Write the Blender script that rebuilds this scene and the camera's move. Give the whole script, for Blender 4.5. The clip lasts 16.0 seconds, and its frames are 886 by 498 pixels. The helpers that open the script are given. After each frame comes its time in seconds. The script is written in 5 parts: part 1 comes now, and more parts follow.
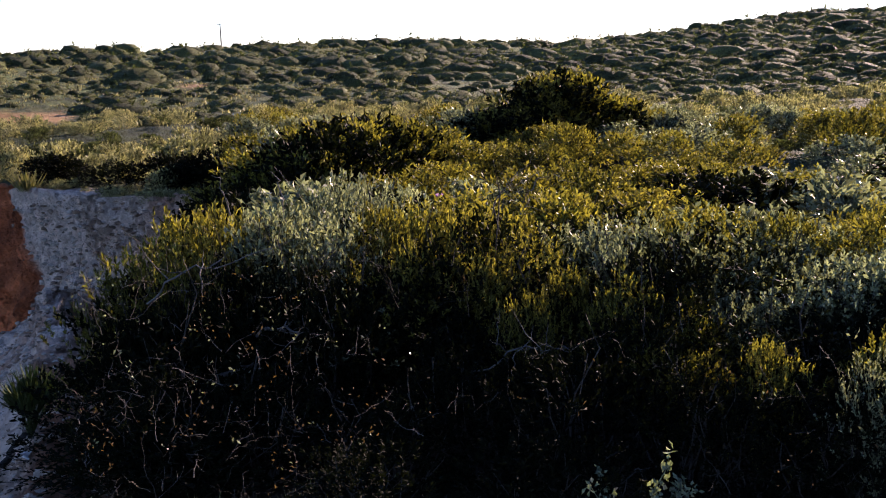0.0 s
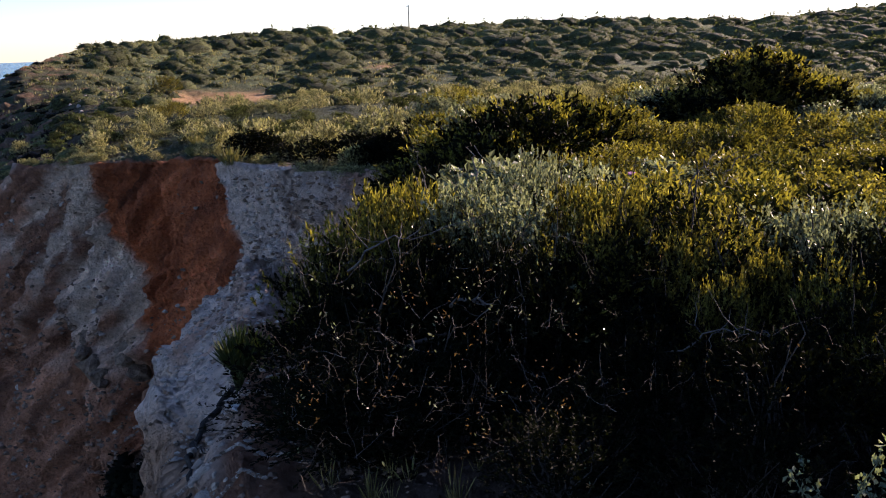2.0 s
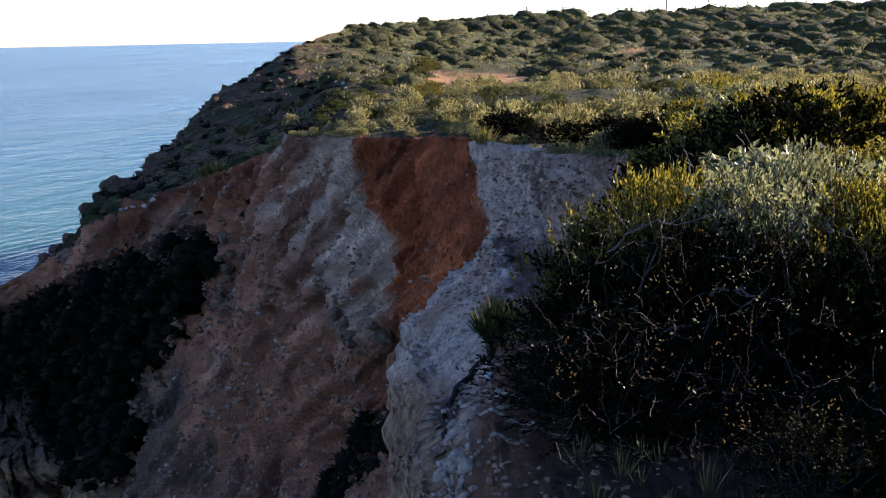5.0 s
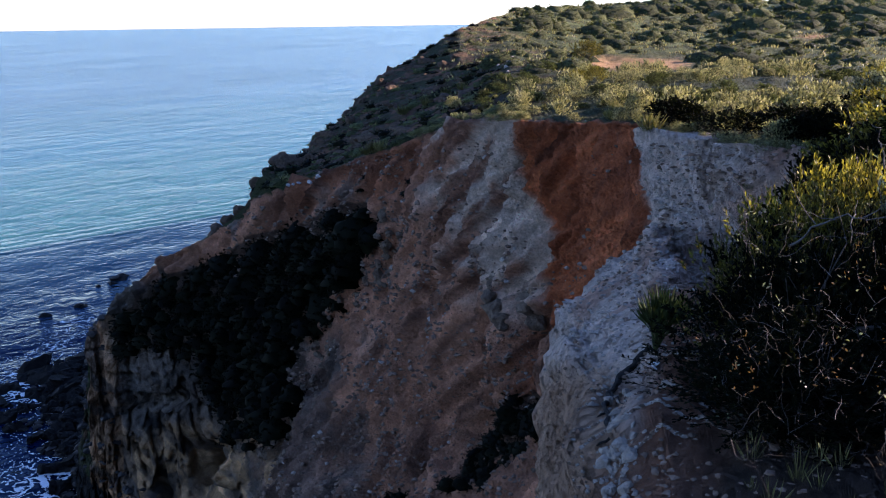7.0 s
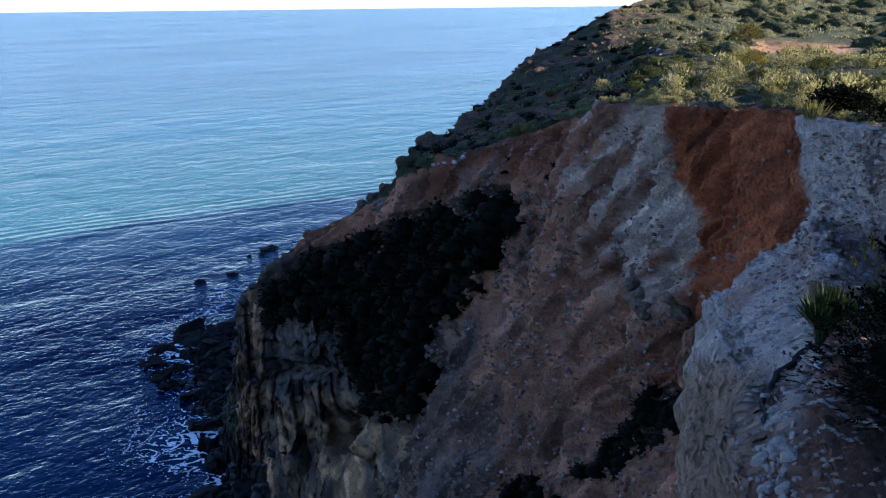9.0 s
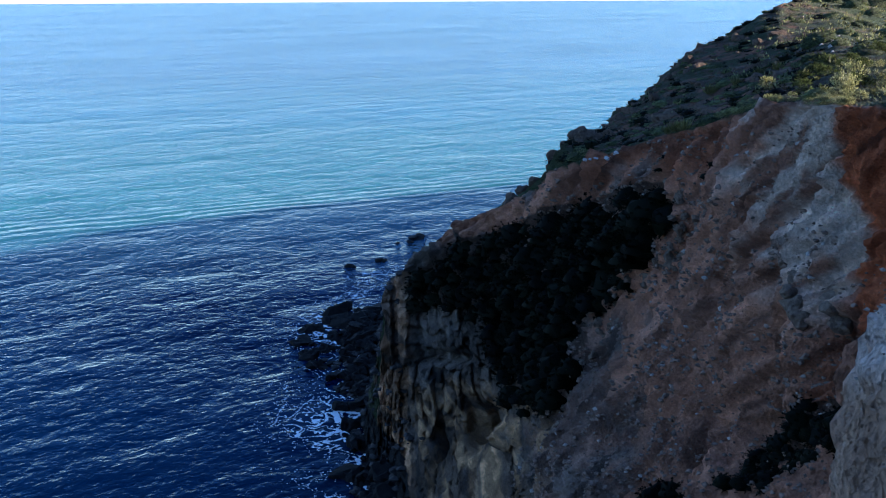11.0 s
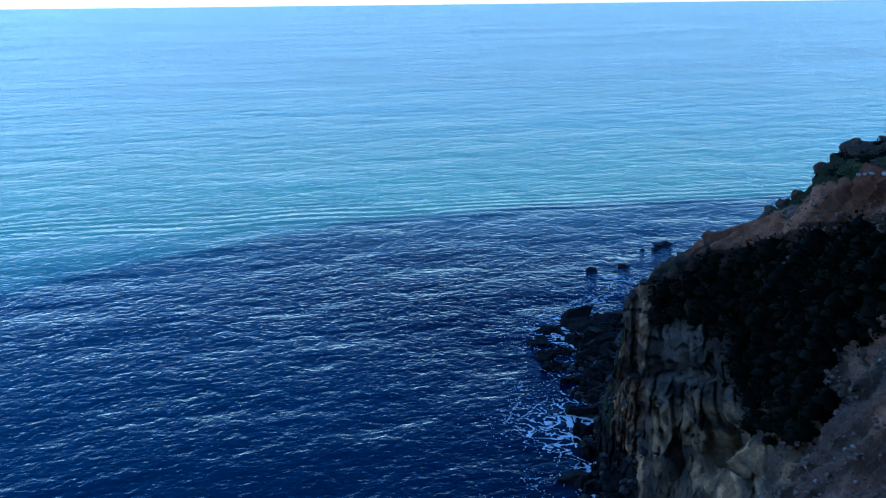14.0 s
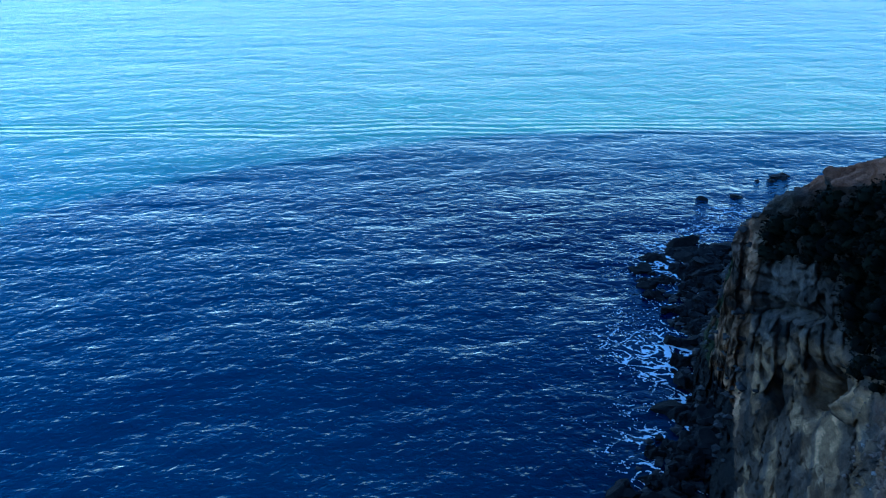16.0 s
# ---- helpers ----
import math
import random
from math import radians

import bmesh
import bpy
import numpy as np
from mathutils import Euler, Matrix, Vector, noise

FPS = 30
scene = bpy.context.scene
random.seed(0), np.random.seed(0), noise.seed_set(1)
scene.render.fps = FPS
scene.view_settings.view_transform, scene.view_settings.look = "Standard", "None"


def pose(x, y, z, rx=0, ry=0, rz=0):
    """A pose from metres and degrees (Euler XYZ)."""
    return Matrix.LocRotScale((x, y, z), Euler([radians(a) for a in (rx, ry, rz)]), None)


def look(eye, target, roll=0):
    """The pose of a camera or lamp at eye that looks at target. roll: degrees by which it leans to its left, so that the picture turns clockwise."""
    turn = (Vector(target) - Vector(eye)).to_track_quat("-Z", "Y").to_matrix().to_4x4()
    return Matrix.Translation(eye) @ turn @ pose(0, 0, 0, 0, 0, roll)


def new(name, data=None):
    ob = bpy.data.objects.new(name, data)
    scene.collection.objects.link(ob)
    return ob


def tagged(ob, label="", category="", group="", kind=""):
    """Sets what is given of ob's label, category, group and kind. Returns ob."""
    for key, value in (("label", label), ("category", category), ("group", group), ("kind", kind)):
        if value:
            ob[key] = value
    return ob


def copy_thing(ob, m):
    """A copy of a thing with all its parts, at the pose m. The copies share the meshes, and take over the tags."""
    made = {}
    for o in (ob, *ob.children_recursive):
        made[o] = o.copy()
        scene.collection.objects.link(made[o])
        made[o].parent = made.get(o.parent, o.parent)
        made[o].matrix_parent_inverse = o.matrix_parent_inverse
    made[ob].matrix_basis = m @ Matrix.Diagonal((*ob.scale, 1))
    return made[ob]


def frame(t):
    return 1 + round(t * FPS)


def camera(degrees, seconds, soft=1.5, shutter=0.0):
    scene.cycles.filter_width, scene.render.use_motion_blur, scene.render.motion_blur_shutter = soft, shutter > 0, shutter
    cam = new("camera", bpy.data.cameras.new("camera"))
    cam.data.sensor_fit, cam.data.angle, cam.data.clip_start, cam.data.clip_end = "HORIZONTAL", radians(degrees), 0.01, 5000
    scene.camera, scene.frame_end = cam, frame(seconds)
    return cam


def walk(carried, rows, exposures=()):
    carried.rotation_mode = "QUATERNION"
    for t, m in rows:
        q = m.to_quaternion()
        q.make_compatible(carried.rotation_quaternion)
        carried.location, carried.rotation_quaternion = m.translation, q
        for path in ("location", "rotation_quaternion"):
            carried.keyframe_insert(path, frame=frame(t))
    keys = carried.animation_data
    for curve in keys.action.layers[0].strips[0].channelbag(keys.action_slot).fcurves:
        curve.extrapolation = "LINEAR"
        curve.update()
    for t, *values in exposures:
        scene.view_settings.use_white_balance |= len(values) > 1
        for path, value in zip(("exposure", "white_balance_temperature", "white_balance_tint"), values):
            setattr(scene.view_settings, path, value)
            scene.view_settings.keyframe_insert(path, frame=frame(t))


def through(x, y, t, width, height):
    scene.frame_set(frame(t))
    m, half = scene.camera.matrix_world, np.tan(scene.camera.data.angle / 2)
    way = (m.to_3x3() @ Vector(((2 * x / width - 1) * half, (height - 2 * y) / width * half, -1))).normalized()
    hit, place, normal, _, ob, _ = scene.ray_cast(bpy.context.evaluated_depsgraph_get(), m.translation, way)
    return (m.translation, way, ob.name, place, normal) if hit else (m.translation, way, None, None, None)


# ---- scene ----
cam = camera(50.8, 16.0, 1.1)
EYE = 40.0  # metres above the sea
ROWS = [
    (0.0, 0.000, 0.000, 0.000, 0.00, -11.66, 1.29),
    (0.5, -0.020, -0.003, -0.006, 2.73, -11.92, 1.47),
    (1.0, -0.036, -0.008, -0.011, 5.49, -12.14, 1.54),
    (1.5, -0.054, -0.020, -0.017, 8.26, -12.33, 1.67),
    (2.0, -0.071, -0.040, -0.020, 11.03, -12.54, 1.77),
    (2.5, -0.084, -0.060, -0.016, 13.75, -12.73, 1.86),
    (3.0, -0.096, -0.086, -0.015, 16.34, -12.88, 1.85),
    (3.5, -0.109, -0.115, -0.014, 18.83, -12.98, 1.69),
    (4.0, -0.124, -0.149, -0.014, 21.22, -13.02, 1.47),
    (6.5, -0.192, -0.200, -0.024, 33.43, -13.68, 0.92),
    (7.0, -0.218, -0.226, -0.027, 35.82, -13.95, 0.81),
    (7.5, -0.230, -0.245, -0.025, 38.16, -14.23, 0.77),
    (8.0, -0.240, -0.264, -0.024, 40.44, -14.51, 0.73),
    (8.5, -0.254, -0.282, -0.023, 42.59, -14.74, 0.75),
    (9.0, -0.270, -0.298, -0.022, 44.71, -14.93, 0.61),
    (11.5, -0.363, -0.317, -0.018, 56.52, -15.31, 0.24),
    (12.0, -0.453, -0.331, -0.009, 59.00, -15.30, 0.19),
    (12.5, -0.537, -0.338, 0.001, 61.48, -15.24, 0.32),
    (13.0, -0.616, -0.337, 0.014, 64.09, -15.24, 0.23),
    (13.5, -0.693, -0.329, 0.031, 66.65, -15.20, 0.41),
    (14.0, -0.767, -0.315, 0.053, 69.23, -15.13, 0.61),
    (14.5, -0.839, -0.296, 0.080, 72.24, -15.25, 0.08),
    (15.0, -0.911, -0.274, 0.112, 74.54, -15.71, -0.03),
    (15.5, -0.985, -0.250, 0.148, 76.15, -17.42, -0.85),
    (16.0, -1.060, -0.226, 0.185, 76.28, -20.26, -0.54),
]
walk(cam, [(t, pose(x, y, EYE + z, 90 + pitch, roll, yaw)) for t, x, y, z, yaw, pitch, roll in ROWS],
     [(0.0, 1.75, 6700, 36), (2.0, 1.58, 6700, 34), (4.0, 1.75, 6600, 33), (7.0, 1.93, 6200, 33), (9.0, 1.93, 5800, 27), (12.0, 1.97, 5300, 16), (14.0, 1.93, 5050, 13), (15.0, 2.0, 4950, 11), (16.0, 2.33, 4850, 7)])

# ---- light ----
SUN_AZ, SUN_EL = 36.0, 16.5
world = bpy.data.worlds.new("sky")
scene.world = world
world.use_nodes = True
nt = world.node_tree
sky = nt.nodes.new("ShaderNodeTexSky")
sky.sky_type = "NISHITA"
sky.sun_disc = False
sky.dust_density, sky.ozone_density, sky.air_density = 0.05, 5.5, 1.0
sky.sun_elevation, sky.sun_rotation = radians(SUN_EL), radians(SUN_AZ)
nt.links.new(sky.outputs[0], nt.nodes["Background"].inputs[0])
nt.nodes["Background"].inputs[1].default_value = 0.088
lamp = bpy.data.lights.new("sun", "SUN")
lamp.energy, lamp.angle, lamp.color = 5.0, radians(0.5), (1.0, 0.86, 0.66)
sun = new("sun", lamp)
sx, sy, sz = math.sin(radians(SUN_AZ)) * math.cos(radians(SUN_EL)), math.cos(radians(SUN_AZ)) * math.cos(radians(SUN_EL)), math.sin(radians(SUN_EL))
sun.matrix_world = look((sx * 200, sy * 200, EYE + sz * 200), (0, 0, EYE))


# ---- materials ----
def material(name, rough=0.8):
    m = bpy.data.materials.new(name)
    m.use_nodes = True
    t = m.node_tree
    b = t.nodes["Principled BSDF"]
    b.inputs["Roughness"].default_value = rough
    return m, t, b


def node(t, kind, **props):
    n = t.nodes.new(kind)
    for k, v in props.items():
        if k in n.inputs:
            n.inputs[k].default_value = v
    return n


def noise_of(t, scale, detail=4.0, rough=0.6, coord=None, stretch=None):
    n = node(t, "ShaderNodeTexNoise", Scale=scale, Detail=detail, Roughness=rough)
    if coord is None:
        coord = t.nodes.new("ShaderNodeTexCoord").outputs["Object"]
    if stretch:
        mp = t.nodes.new("ShaderNodeMapping")
        mp.inputs["Scale"].default_value = stretch
        t.links.new(coord, mp.inputs[0])
        coord = mp.outputs[0]
    t.links.new(coord, n.inputs["Vector"])
    return n.outputs["Fac"]


def ramp(t, fac, stops):
    n = t.nodes.new("ShaderNodeValToRGB")
    while len(n.color_ramp.elements) < len(stops):
        n.color_ramp.elements.new(0.5)
    for el, (p, c) in zip(n.color_ramp.elements, stops):
        el.position, el.color = p, (*c, 1) if len(c) == 3 else c
    t.links.new(fac, n.inputs[0])
    return n.outputs[0]


def blend(t, fac, a, b, kind="MIX"):
    n = t.nodes.new("ShaderNodeMix")
    n.data_type, n.blend_type = "RGBA", kind
    for sock, v in ((n.inputs[0], fac), (n.inputs[6], a), (n.inputs[7], b)):
        if isinstance(v, (int, float)):
            sock.default_value = v
        elif isinstance(v, tuple):
            sock.default_value = (*v, 1)
        else:
            t.links.new(v, sock)
    return n.outputs[2]


def relief(t, b, fac, strength, distance):
    n = node(t, "ShaderNodeBump", Strength=strength, Distance=distance)
    t.links.new(fac, n.inputs["Height"])
    t.links.new(n.outputs[0], b.inputs["Normal"])
    return n


def earth_material():
    m, t, b = material("earth", 0.95)
    a = t.nodes.new("ShaderNodeAttribute")
    a.attribute_name = "soil"
    pos = t.nodes.new("ShaderNodeNewGeometry").outputs["Position"]
    grain = ramp(t, noise_of(t, 3.0, 12, 0.8, pos), [(0.32, (0.62, 0.6, 0.58)), (0.5, (1.0, 1.0, 1.0)), (0.68, (1.35, 1.32, 1.3))])
    c = blend(t, 1.0, a.outputs["Color"], grain, "MULTIPLY")
    blot = ramp(t, noise_of(t, 0.35, 6, 0.65, pos), [(0.3, (0.75, 0.7, 0.68)), (0.62, (1.2, 1.18, 1.16))])
    c = blend(t, 1.0, c, blot, "MULTIPLY")
    peb = node(t, "ShaderNodeTexVoronoi", Scale=6.0)
    t.links.new(pos, peb.inputs["Vector"])
    c = blend(t, 1.0, c, ramp(t, peb.outputs["Distance"], [(0.08, (1.2, 1.18, 1.16)), (0.4, (0.96, 0.96, 0.96))]), "MULTIPLY")
    t.links.new(c, b.inputs["Base Color"])
    b.inputs["Specular IOR Level"].default_value = 0.15
    coarse = relief(t, b, noise_of(t, 2.6, 10, 0.75, pos), 1.0, 0.5)
    fine = node(t, "ShaderNodeBump", Strength=1.0, Distance=0.035)
    vor = node(t, "ShaderNodeTexVoronoi", Scale=9.0)
    t.links.new(pos, vor.inputs["Vector"])
    t.links.new(vor.outputs["Distance"], fine.inputs["Height"])
    t.links.new(coarse.outputs[0], fine.inputs["Normal"])
    t.links.new(fine.outputs[0], b.inputs["Normal"])
    return m


def leaf_material(name, low, high, through=0.45, gloss=0.6, glow=(1.2, 1.3, 0.6), fuzz=0.0, shine=0.12):
    """Leaves: a mix of reflected and transmitted light, each leaf of its own tone."""
    m, t, b = material(name, gloss)
    g = t.nodes.new("ShaderNodeNewGeometry")
    o = t.nodes.new("ShaderNodeObjectInfo")
    c = blend(t, g.outputs["Random Per Island"], low, high)
    hsv = t.nodes.new("ShaderNodeHueSaturation")
    mr = node(t, "ShaderNodeMapRange", **{"To Min": 0.7, "To Max": 1.25})
    t.links.new(o.outputs["Random"], mr.inputs[0])
    t.links.new(mr.outputs[0], hsv.inputs["Value"])
    t.links.new(c, hsv.inputs["Color"])
    patch = ramp(t, noise_of(t, 0.9, 3, 0.6, g.outputs["Position"]), [(0.3, (0.7, 0.75, 0.7)), (0.7, (1.25, 1.2, 1.2))])
    c = blend(t, 1.0, hsv.outputs[0], patch, "MULTIPLY")
    t.links.new(c, b.inputs["Base Color"])
    b.inputs["Specular IOR Level"].default_value = shine
    if fuzz:
        speck = ramp(t, noise_of(t, 7.0, 4, 0.7, g.outputs["Position"]), [(0.36, (0.35, 0.36, 0.34)), (0.64, (1.5, 1.55, 1.4))])
        c = blend(t, 1.0, c, speck, "MULTIPLY")
        t.links.new(c, b.inputs["Base Color"])
        relief(t, b, noise_of(t, 6.0, 4, 0.7, g.outputs["Position"]), 1.0, fuzz)
    tr = t.nodes.new("ShaderNodeBsdfTranslucent")
    warm = blend(t, 1.0, c, glow, "MULTIPLY")
    t.links.new(warm, tr.inputs["Color"])
    mix = t.nodes.new("ShaderNodeMixShader")
    mix.inputs[0].default_value = through
    t.links.new(b.outputs[0], mix.inputs[1])
    t.links.new(tr.outputs[0], mix.inputs[2])
    t.links.new(mix.outputs[0], t.nodes["Material Output"].inputs["Surface"])
    return m


def rough_material(name, low, high, scale=6.0, rough=0.9, bump=0.5, depth=0.03, shine=0.2):
    m, t, b = material(name, rough)
    pos = t.nodes.new("ShaderNodeNewGeometry").outputs["Position"]
    t.links.new(ramp(t, noise_of(t, scale, 6, 0.65, pos), [(0.3, low), (0.7, high)]), b.inputs["Base Color"])
    b.inputs["Specular IOR Level"].default_value = shine
    relief(t, b, noise_of(t, scale * 3, 6, 0.65, pos), bump, depth)
    return m


def water_material():
    m, t, b = material("sea_water", 0.6)
    pos = t.nodes.new("ShaderNodeNewGeometry").outputs["Position"]
    b.inputs["Specular IOR Level"].default_value = 0.0
    b.subsurface_method = "BURLEY"  # light spreads some metres within the water
    b.inputs["Subsurface Weight"].default_value = 0.85
    b.inputs["Subsurface Radius"].default_value = (0.7, 1.0, 1.0)
    b.inputs["Subsurface Scale"].default_value = 8.0
    prev = None
    train = t.nodes.new("ShaderNodeVectorMath")  # a train of swell lines off the headland
    train.operation = "DOT_PRODUCT"
    train.inputs[1].default_value = (0.985, -0.174, 0)
    t.links.new(pos, train.inputs[0])

    def calc(kind, a, b=None):
        n = t.nodes.new("ShaderNodeMath")
        n.operation = kind
        for sock, v in zip(n.inputs, (a, b)):
            if v is None:
                continue
            if isinstance(v, (int, float)):
                sock.default_value = v
            else:
                t.links.new(v, sock)
        return n.outputs[0]

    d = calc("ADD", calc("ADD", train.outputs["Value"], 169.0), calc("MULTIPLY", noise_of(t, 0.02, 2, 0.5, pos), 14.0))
    # sunlit and shaded water painted in: navy inshore, turquoise beyond the shadow's edge
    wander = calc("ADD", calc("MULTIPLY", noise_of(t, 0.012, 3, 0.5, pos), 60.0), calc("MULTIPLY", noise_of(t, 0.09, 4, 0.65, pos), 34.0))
    sunlit_share = node(t, "ShaderNodeMapRange", **{"From Min": 112.0, "From Max": 22.0})
    sunlit_share.interpolation_type = "SMOOTHSTEP"
    t.links.new(calc("ADD", d, wander), sunlit_share.inputs[0])
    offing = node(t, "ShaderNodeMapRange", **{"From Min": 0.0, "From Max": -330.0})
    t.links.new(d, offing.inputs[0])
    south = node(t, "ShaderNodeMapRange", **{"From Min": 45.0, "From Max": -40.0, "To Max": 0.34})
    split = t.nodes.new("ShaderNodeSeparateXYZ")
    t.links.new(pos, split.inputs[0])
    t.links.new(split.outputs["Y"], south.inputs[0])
    paleness = calc("MAXIMUM", sunlit_share.outputs[0], calc("MULTIPLY", south.outputs[0], calc("MULTIPLY", noise_of(t, 0.02, 3, 0.5, pos), 2.0)))
    # the blue darkens towards the headland
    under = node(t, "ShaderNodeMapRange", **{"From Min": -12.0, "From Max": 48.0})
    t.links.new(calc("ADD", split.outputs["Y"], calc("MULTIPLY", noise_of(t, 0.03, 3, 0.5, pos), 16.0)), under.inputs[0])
    navy = blend(t, under.outputs[0], (0.0018, 0.027, 0.082), (0.0005, 0.007, 0.034))
    navy = blend(t, 1.0, navy, ramp(t, noise_of(t, 0.02, 3, 0.5, pos), [(0.3, (0.8, 0.8, 0.85)), (0.7, (1.2, 1.25, 1.15))]), "MULTIPLY")
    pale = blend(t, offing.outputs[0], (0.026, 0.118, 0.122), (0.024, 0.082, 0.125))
    t.links.new(blend(t, paleness, navy, pale), b.inputs["Base Color"])
    lines = calc("MULTIPLY", calc("SINE", calc("MULTIPLY", d, 1.7)), calc("EXPONENT", calc("MULTIPLY", calc("MULTIPLY", d, d), -0.014)))
    n = node(t, "ShaderNodeBump", Strength=1.0, Distance=0.085)
    t.links.new(lines, n.inputs["Height"])
    prev = n.outputs[0]
    gust = ramp(t, noise_of(t, 0.01, 4, 0.6, pos, (1.0, 0.35, 1)), [(0.35, (0.55, 0.55, 0.55)), (0.65, (1, 1, 1))])
    for scale, stretch, height, crest in ((0.03, (1.0, 0.45, 1), 1.6, 0), (0.11, (1.0, 0.6, 1), 0.9, 1), (0.3, (1.1, 0.85, 1), 0.36, 1), (0.8, (1.2, 0.95, 1), 0.22, 1), (1.8, (1.2, 1.0, 1), 0.1, 0)):
        n = node(t, "ShaderNodeBump", Strength=1.0, Distance=height)
        h = noise_of(t, scale, 2.5, 0.5, pos, stretch)
        if crest:  # crests sharper than troughs
            h = calc("SUBTRACT", h, calc("MULTIPLY", calc("ABSOLUTE", calc("SUBTRACT", h, 0.53)), 0.8))
        t.links.new(h, n.inputs["Height"])
        if scale > 0.1:  # gusts ruffle some reaches more than others
            t.links.new(gust, n.inputs["Strength"])
        t.links.new(prev, n.inputs["Normal"])
        prev = n.outputs[0]
    t.links.new(prev, b.inputs["Normal"])
    gloss = node(t, "ShaderNodeBsdfGlossy", Roughness=0.06, Color=(0.53, 0.71, 0.91, 1.0))
    fres = node(t, "ShaderNodeFresnel", IOR=1.33)
    mix = t.nodes.new("ShaderNodeMixShader")
    t.links.new(prev, gloss.inputs["Normal"])
    t.links.new(prev, fres.inputs["Normal"])
    t.links.new(calc("POWER", fres.outputs[0], 1.45), mix.inputs[0])
    t.links.new(b.outputs[0], mix.inputs[1])
    t.links.new(gloss.outputs[0], mix.inputs[2])
    t.links.new(mix.outputs[0], t.nodes["Material Output"].inputs["Surface"])
    return m


EARTH = earth_material()
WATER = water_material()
LEAF_GOLD = leaf_material("golden_green_leaves", (0.006, 0.007, 0.002), (0.215, 0.188, 0.046), 0.45, 0.5, (1.35, 1.38, 0.5), shine=0.2)
LEAF_GREY = leaf_material("grey_green_leaves", (0.007, 0.01, 0.005), (0.26, 0.28, 0.17), 0.36, 0.4, (1.3, 1.35, 0.85), shine=0.32)
# near-black green: the shade within the bushes is put into this leaf colour
LEAF_SHADE = leaf_material("shade_dark_leaves", (0.001, 0.0015, 0.0005), (0.0075, 0.009, 0.003), 0.25, 0.7, shine=0.06)
LEAF_HILL = leaf_material("scrub_leaves", (0.034, 0.042, 0.018), (0.12, 0.128, 0.053), 0.28, 0.8, (1.2, 1.3, 0.8), 0.35)
LEAF_SHELF = leaf_material("pale_scrub_leaves", (0.011, 0.014, 0.006), (0.33, 0.315, 0.16), 0.46, 0.45, (1.2, 1.2, 0.75), shine=0.3)
LEAF_HERB = leaf_material("grey_herb_leaves", (0.07, 0.085, 0.058), (0.2, 0.225, 0.15), 0.3)
LEAF_PALM = leaf_material("palm_leaves", (0.02, 0.035, 0.01), (0.06, 0.08, 0.03), 0.2)
PETAL = leaf_material("pink_petals", (0.5, 0.2, 0.45), (0.65, 0.34, 0.6), 0.4, 0.5, (1.0, 1.0, 1.1))
GRASS = leaf_material("dry_grass", (0.1, 0.1, 0.035), (0.26, 0.22, 0.1), 0.4)
BARK = rough_material("grey_bark", (0.05, 0.042, 0.036), (0.16, 0.14, 0.12), 20)
TWIG = rough_material("dark_twig_bark", (0.02, 0.016, 0.013), (0.08, 0.068, 0.058), 30)
TWIG_PALE = rough_material("pale_dead_twigs", (0.07, 0.06, 0.055), (0.2, 0.175, 0.16), 30)
ROOT = rough_material("dark_root_bark", (0.008, 0.007, 0.006), (0.034, 0.028, 0.024), 40, 0.9, 1.0, 0.02)
LEAF_DRY = leaf_material("dry_brown_leaves", (0.04, 0.022, 0.012), (0.15, 0.085, 0.04), 0.3)
ROCK_WHITE = rough_material("pale_limestone", (0.28, 0.26, 0.24), (0.62, 0.57, 0.52), 14, 0.9, 0.8, 0.04)
ROCK_DARK = rough_material("dark_wet_rock", (0.004, 0.004, 0.004), (0.02, 0.017, 0.015), 1.5, 0.8, 0.8, 0.08, 0.08)
ROCK_COBBLE = rough_material("wet_cobbles", (0.008, 0.007, 0.006), (0.075, 0.06, 0.05), 1.3, 0.7, 0.6, 0.05, 0.2)
FOAM = rough_material("sea_foam", (0.7, 0.72, 0.72), (0.9, 0.9, 0.9), 4, 0.7, 0.3, 0.02)
PLASTIC = rough_material("white_rag", (0.6, 0.6, 0.58), (0.8, 0.8, 0.78), 30, 0.6, 0.2, 0.005)
POLE_WOOD = rough_material("weathered_pole_wood", (0.06, 0.05, 0.045), (0.13, 0.115, 0.1), 8)
ROCK_BROWN = rough_material("brown_rubble", (0.05, 0.03, 0.02), (0.33, 0.215, 0.15), 5)
ROCK_GREY = rough_material("grey_earth_rock", (0.08, 0.054, 0.037), (0.29, 0.2, 0.135), 5, 0.9, 1.0, 0.15)
ROCK_BANK = rough_material("bank_stone", (0.22, 0.175, 0.14), (0.55, 0.45, 0.36), 18, 0.9, 1.0, 0.03)
ROCK_DUSK = rough_material("dull_brown_rubble", (0.045, 0.031, 0.021), (0.14, 0.095, 0.064), 5, 0.9, 0.8, 0.06, 0.05)
ROCK_TAN = rough_material("tan_sandstone", (0.12, 0.09, 0.06), (0.3, 0.23, 0.15), 2.5)

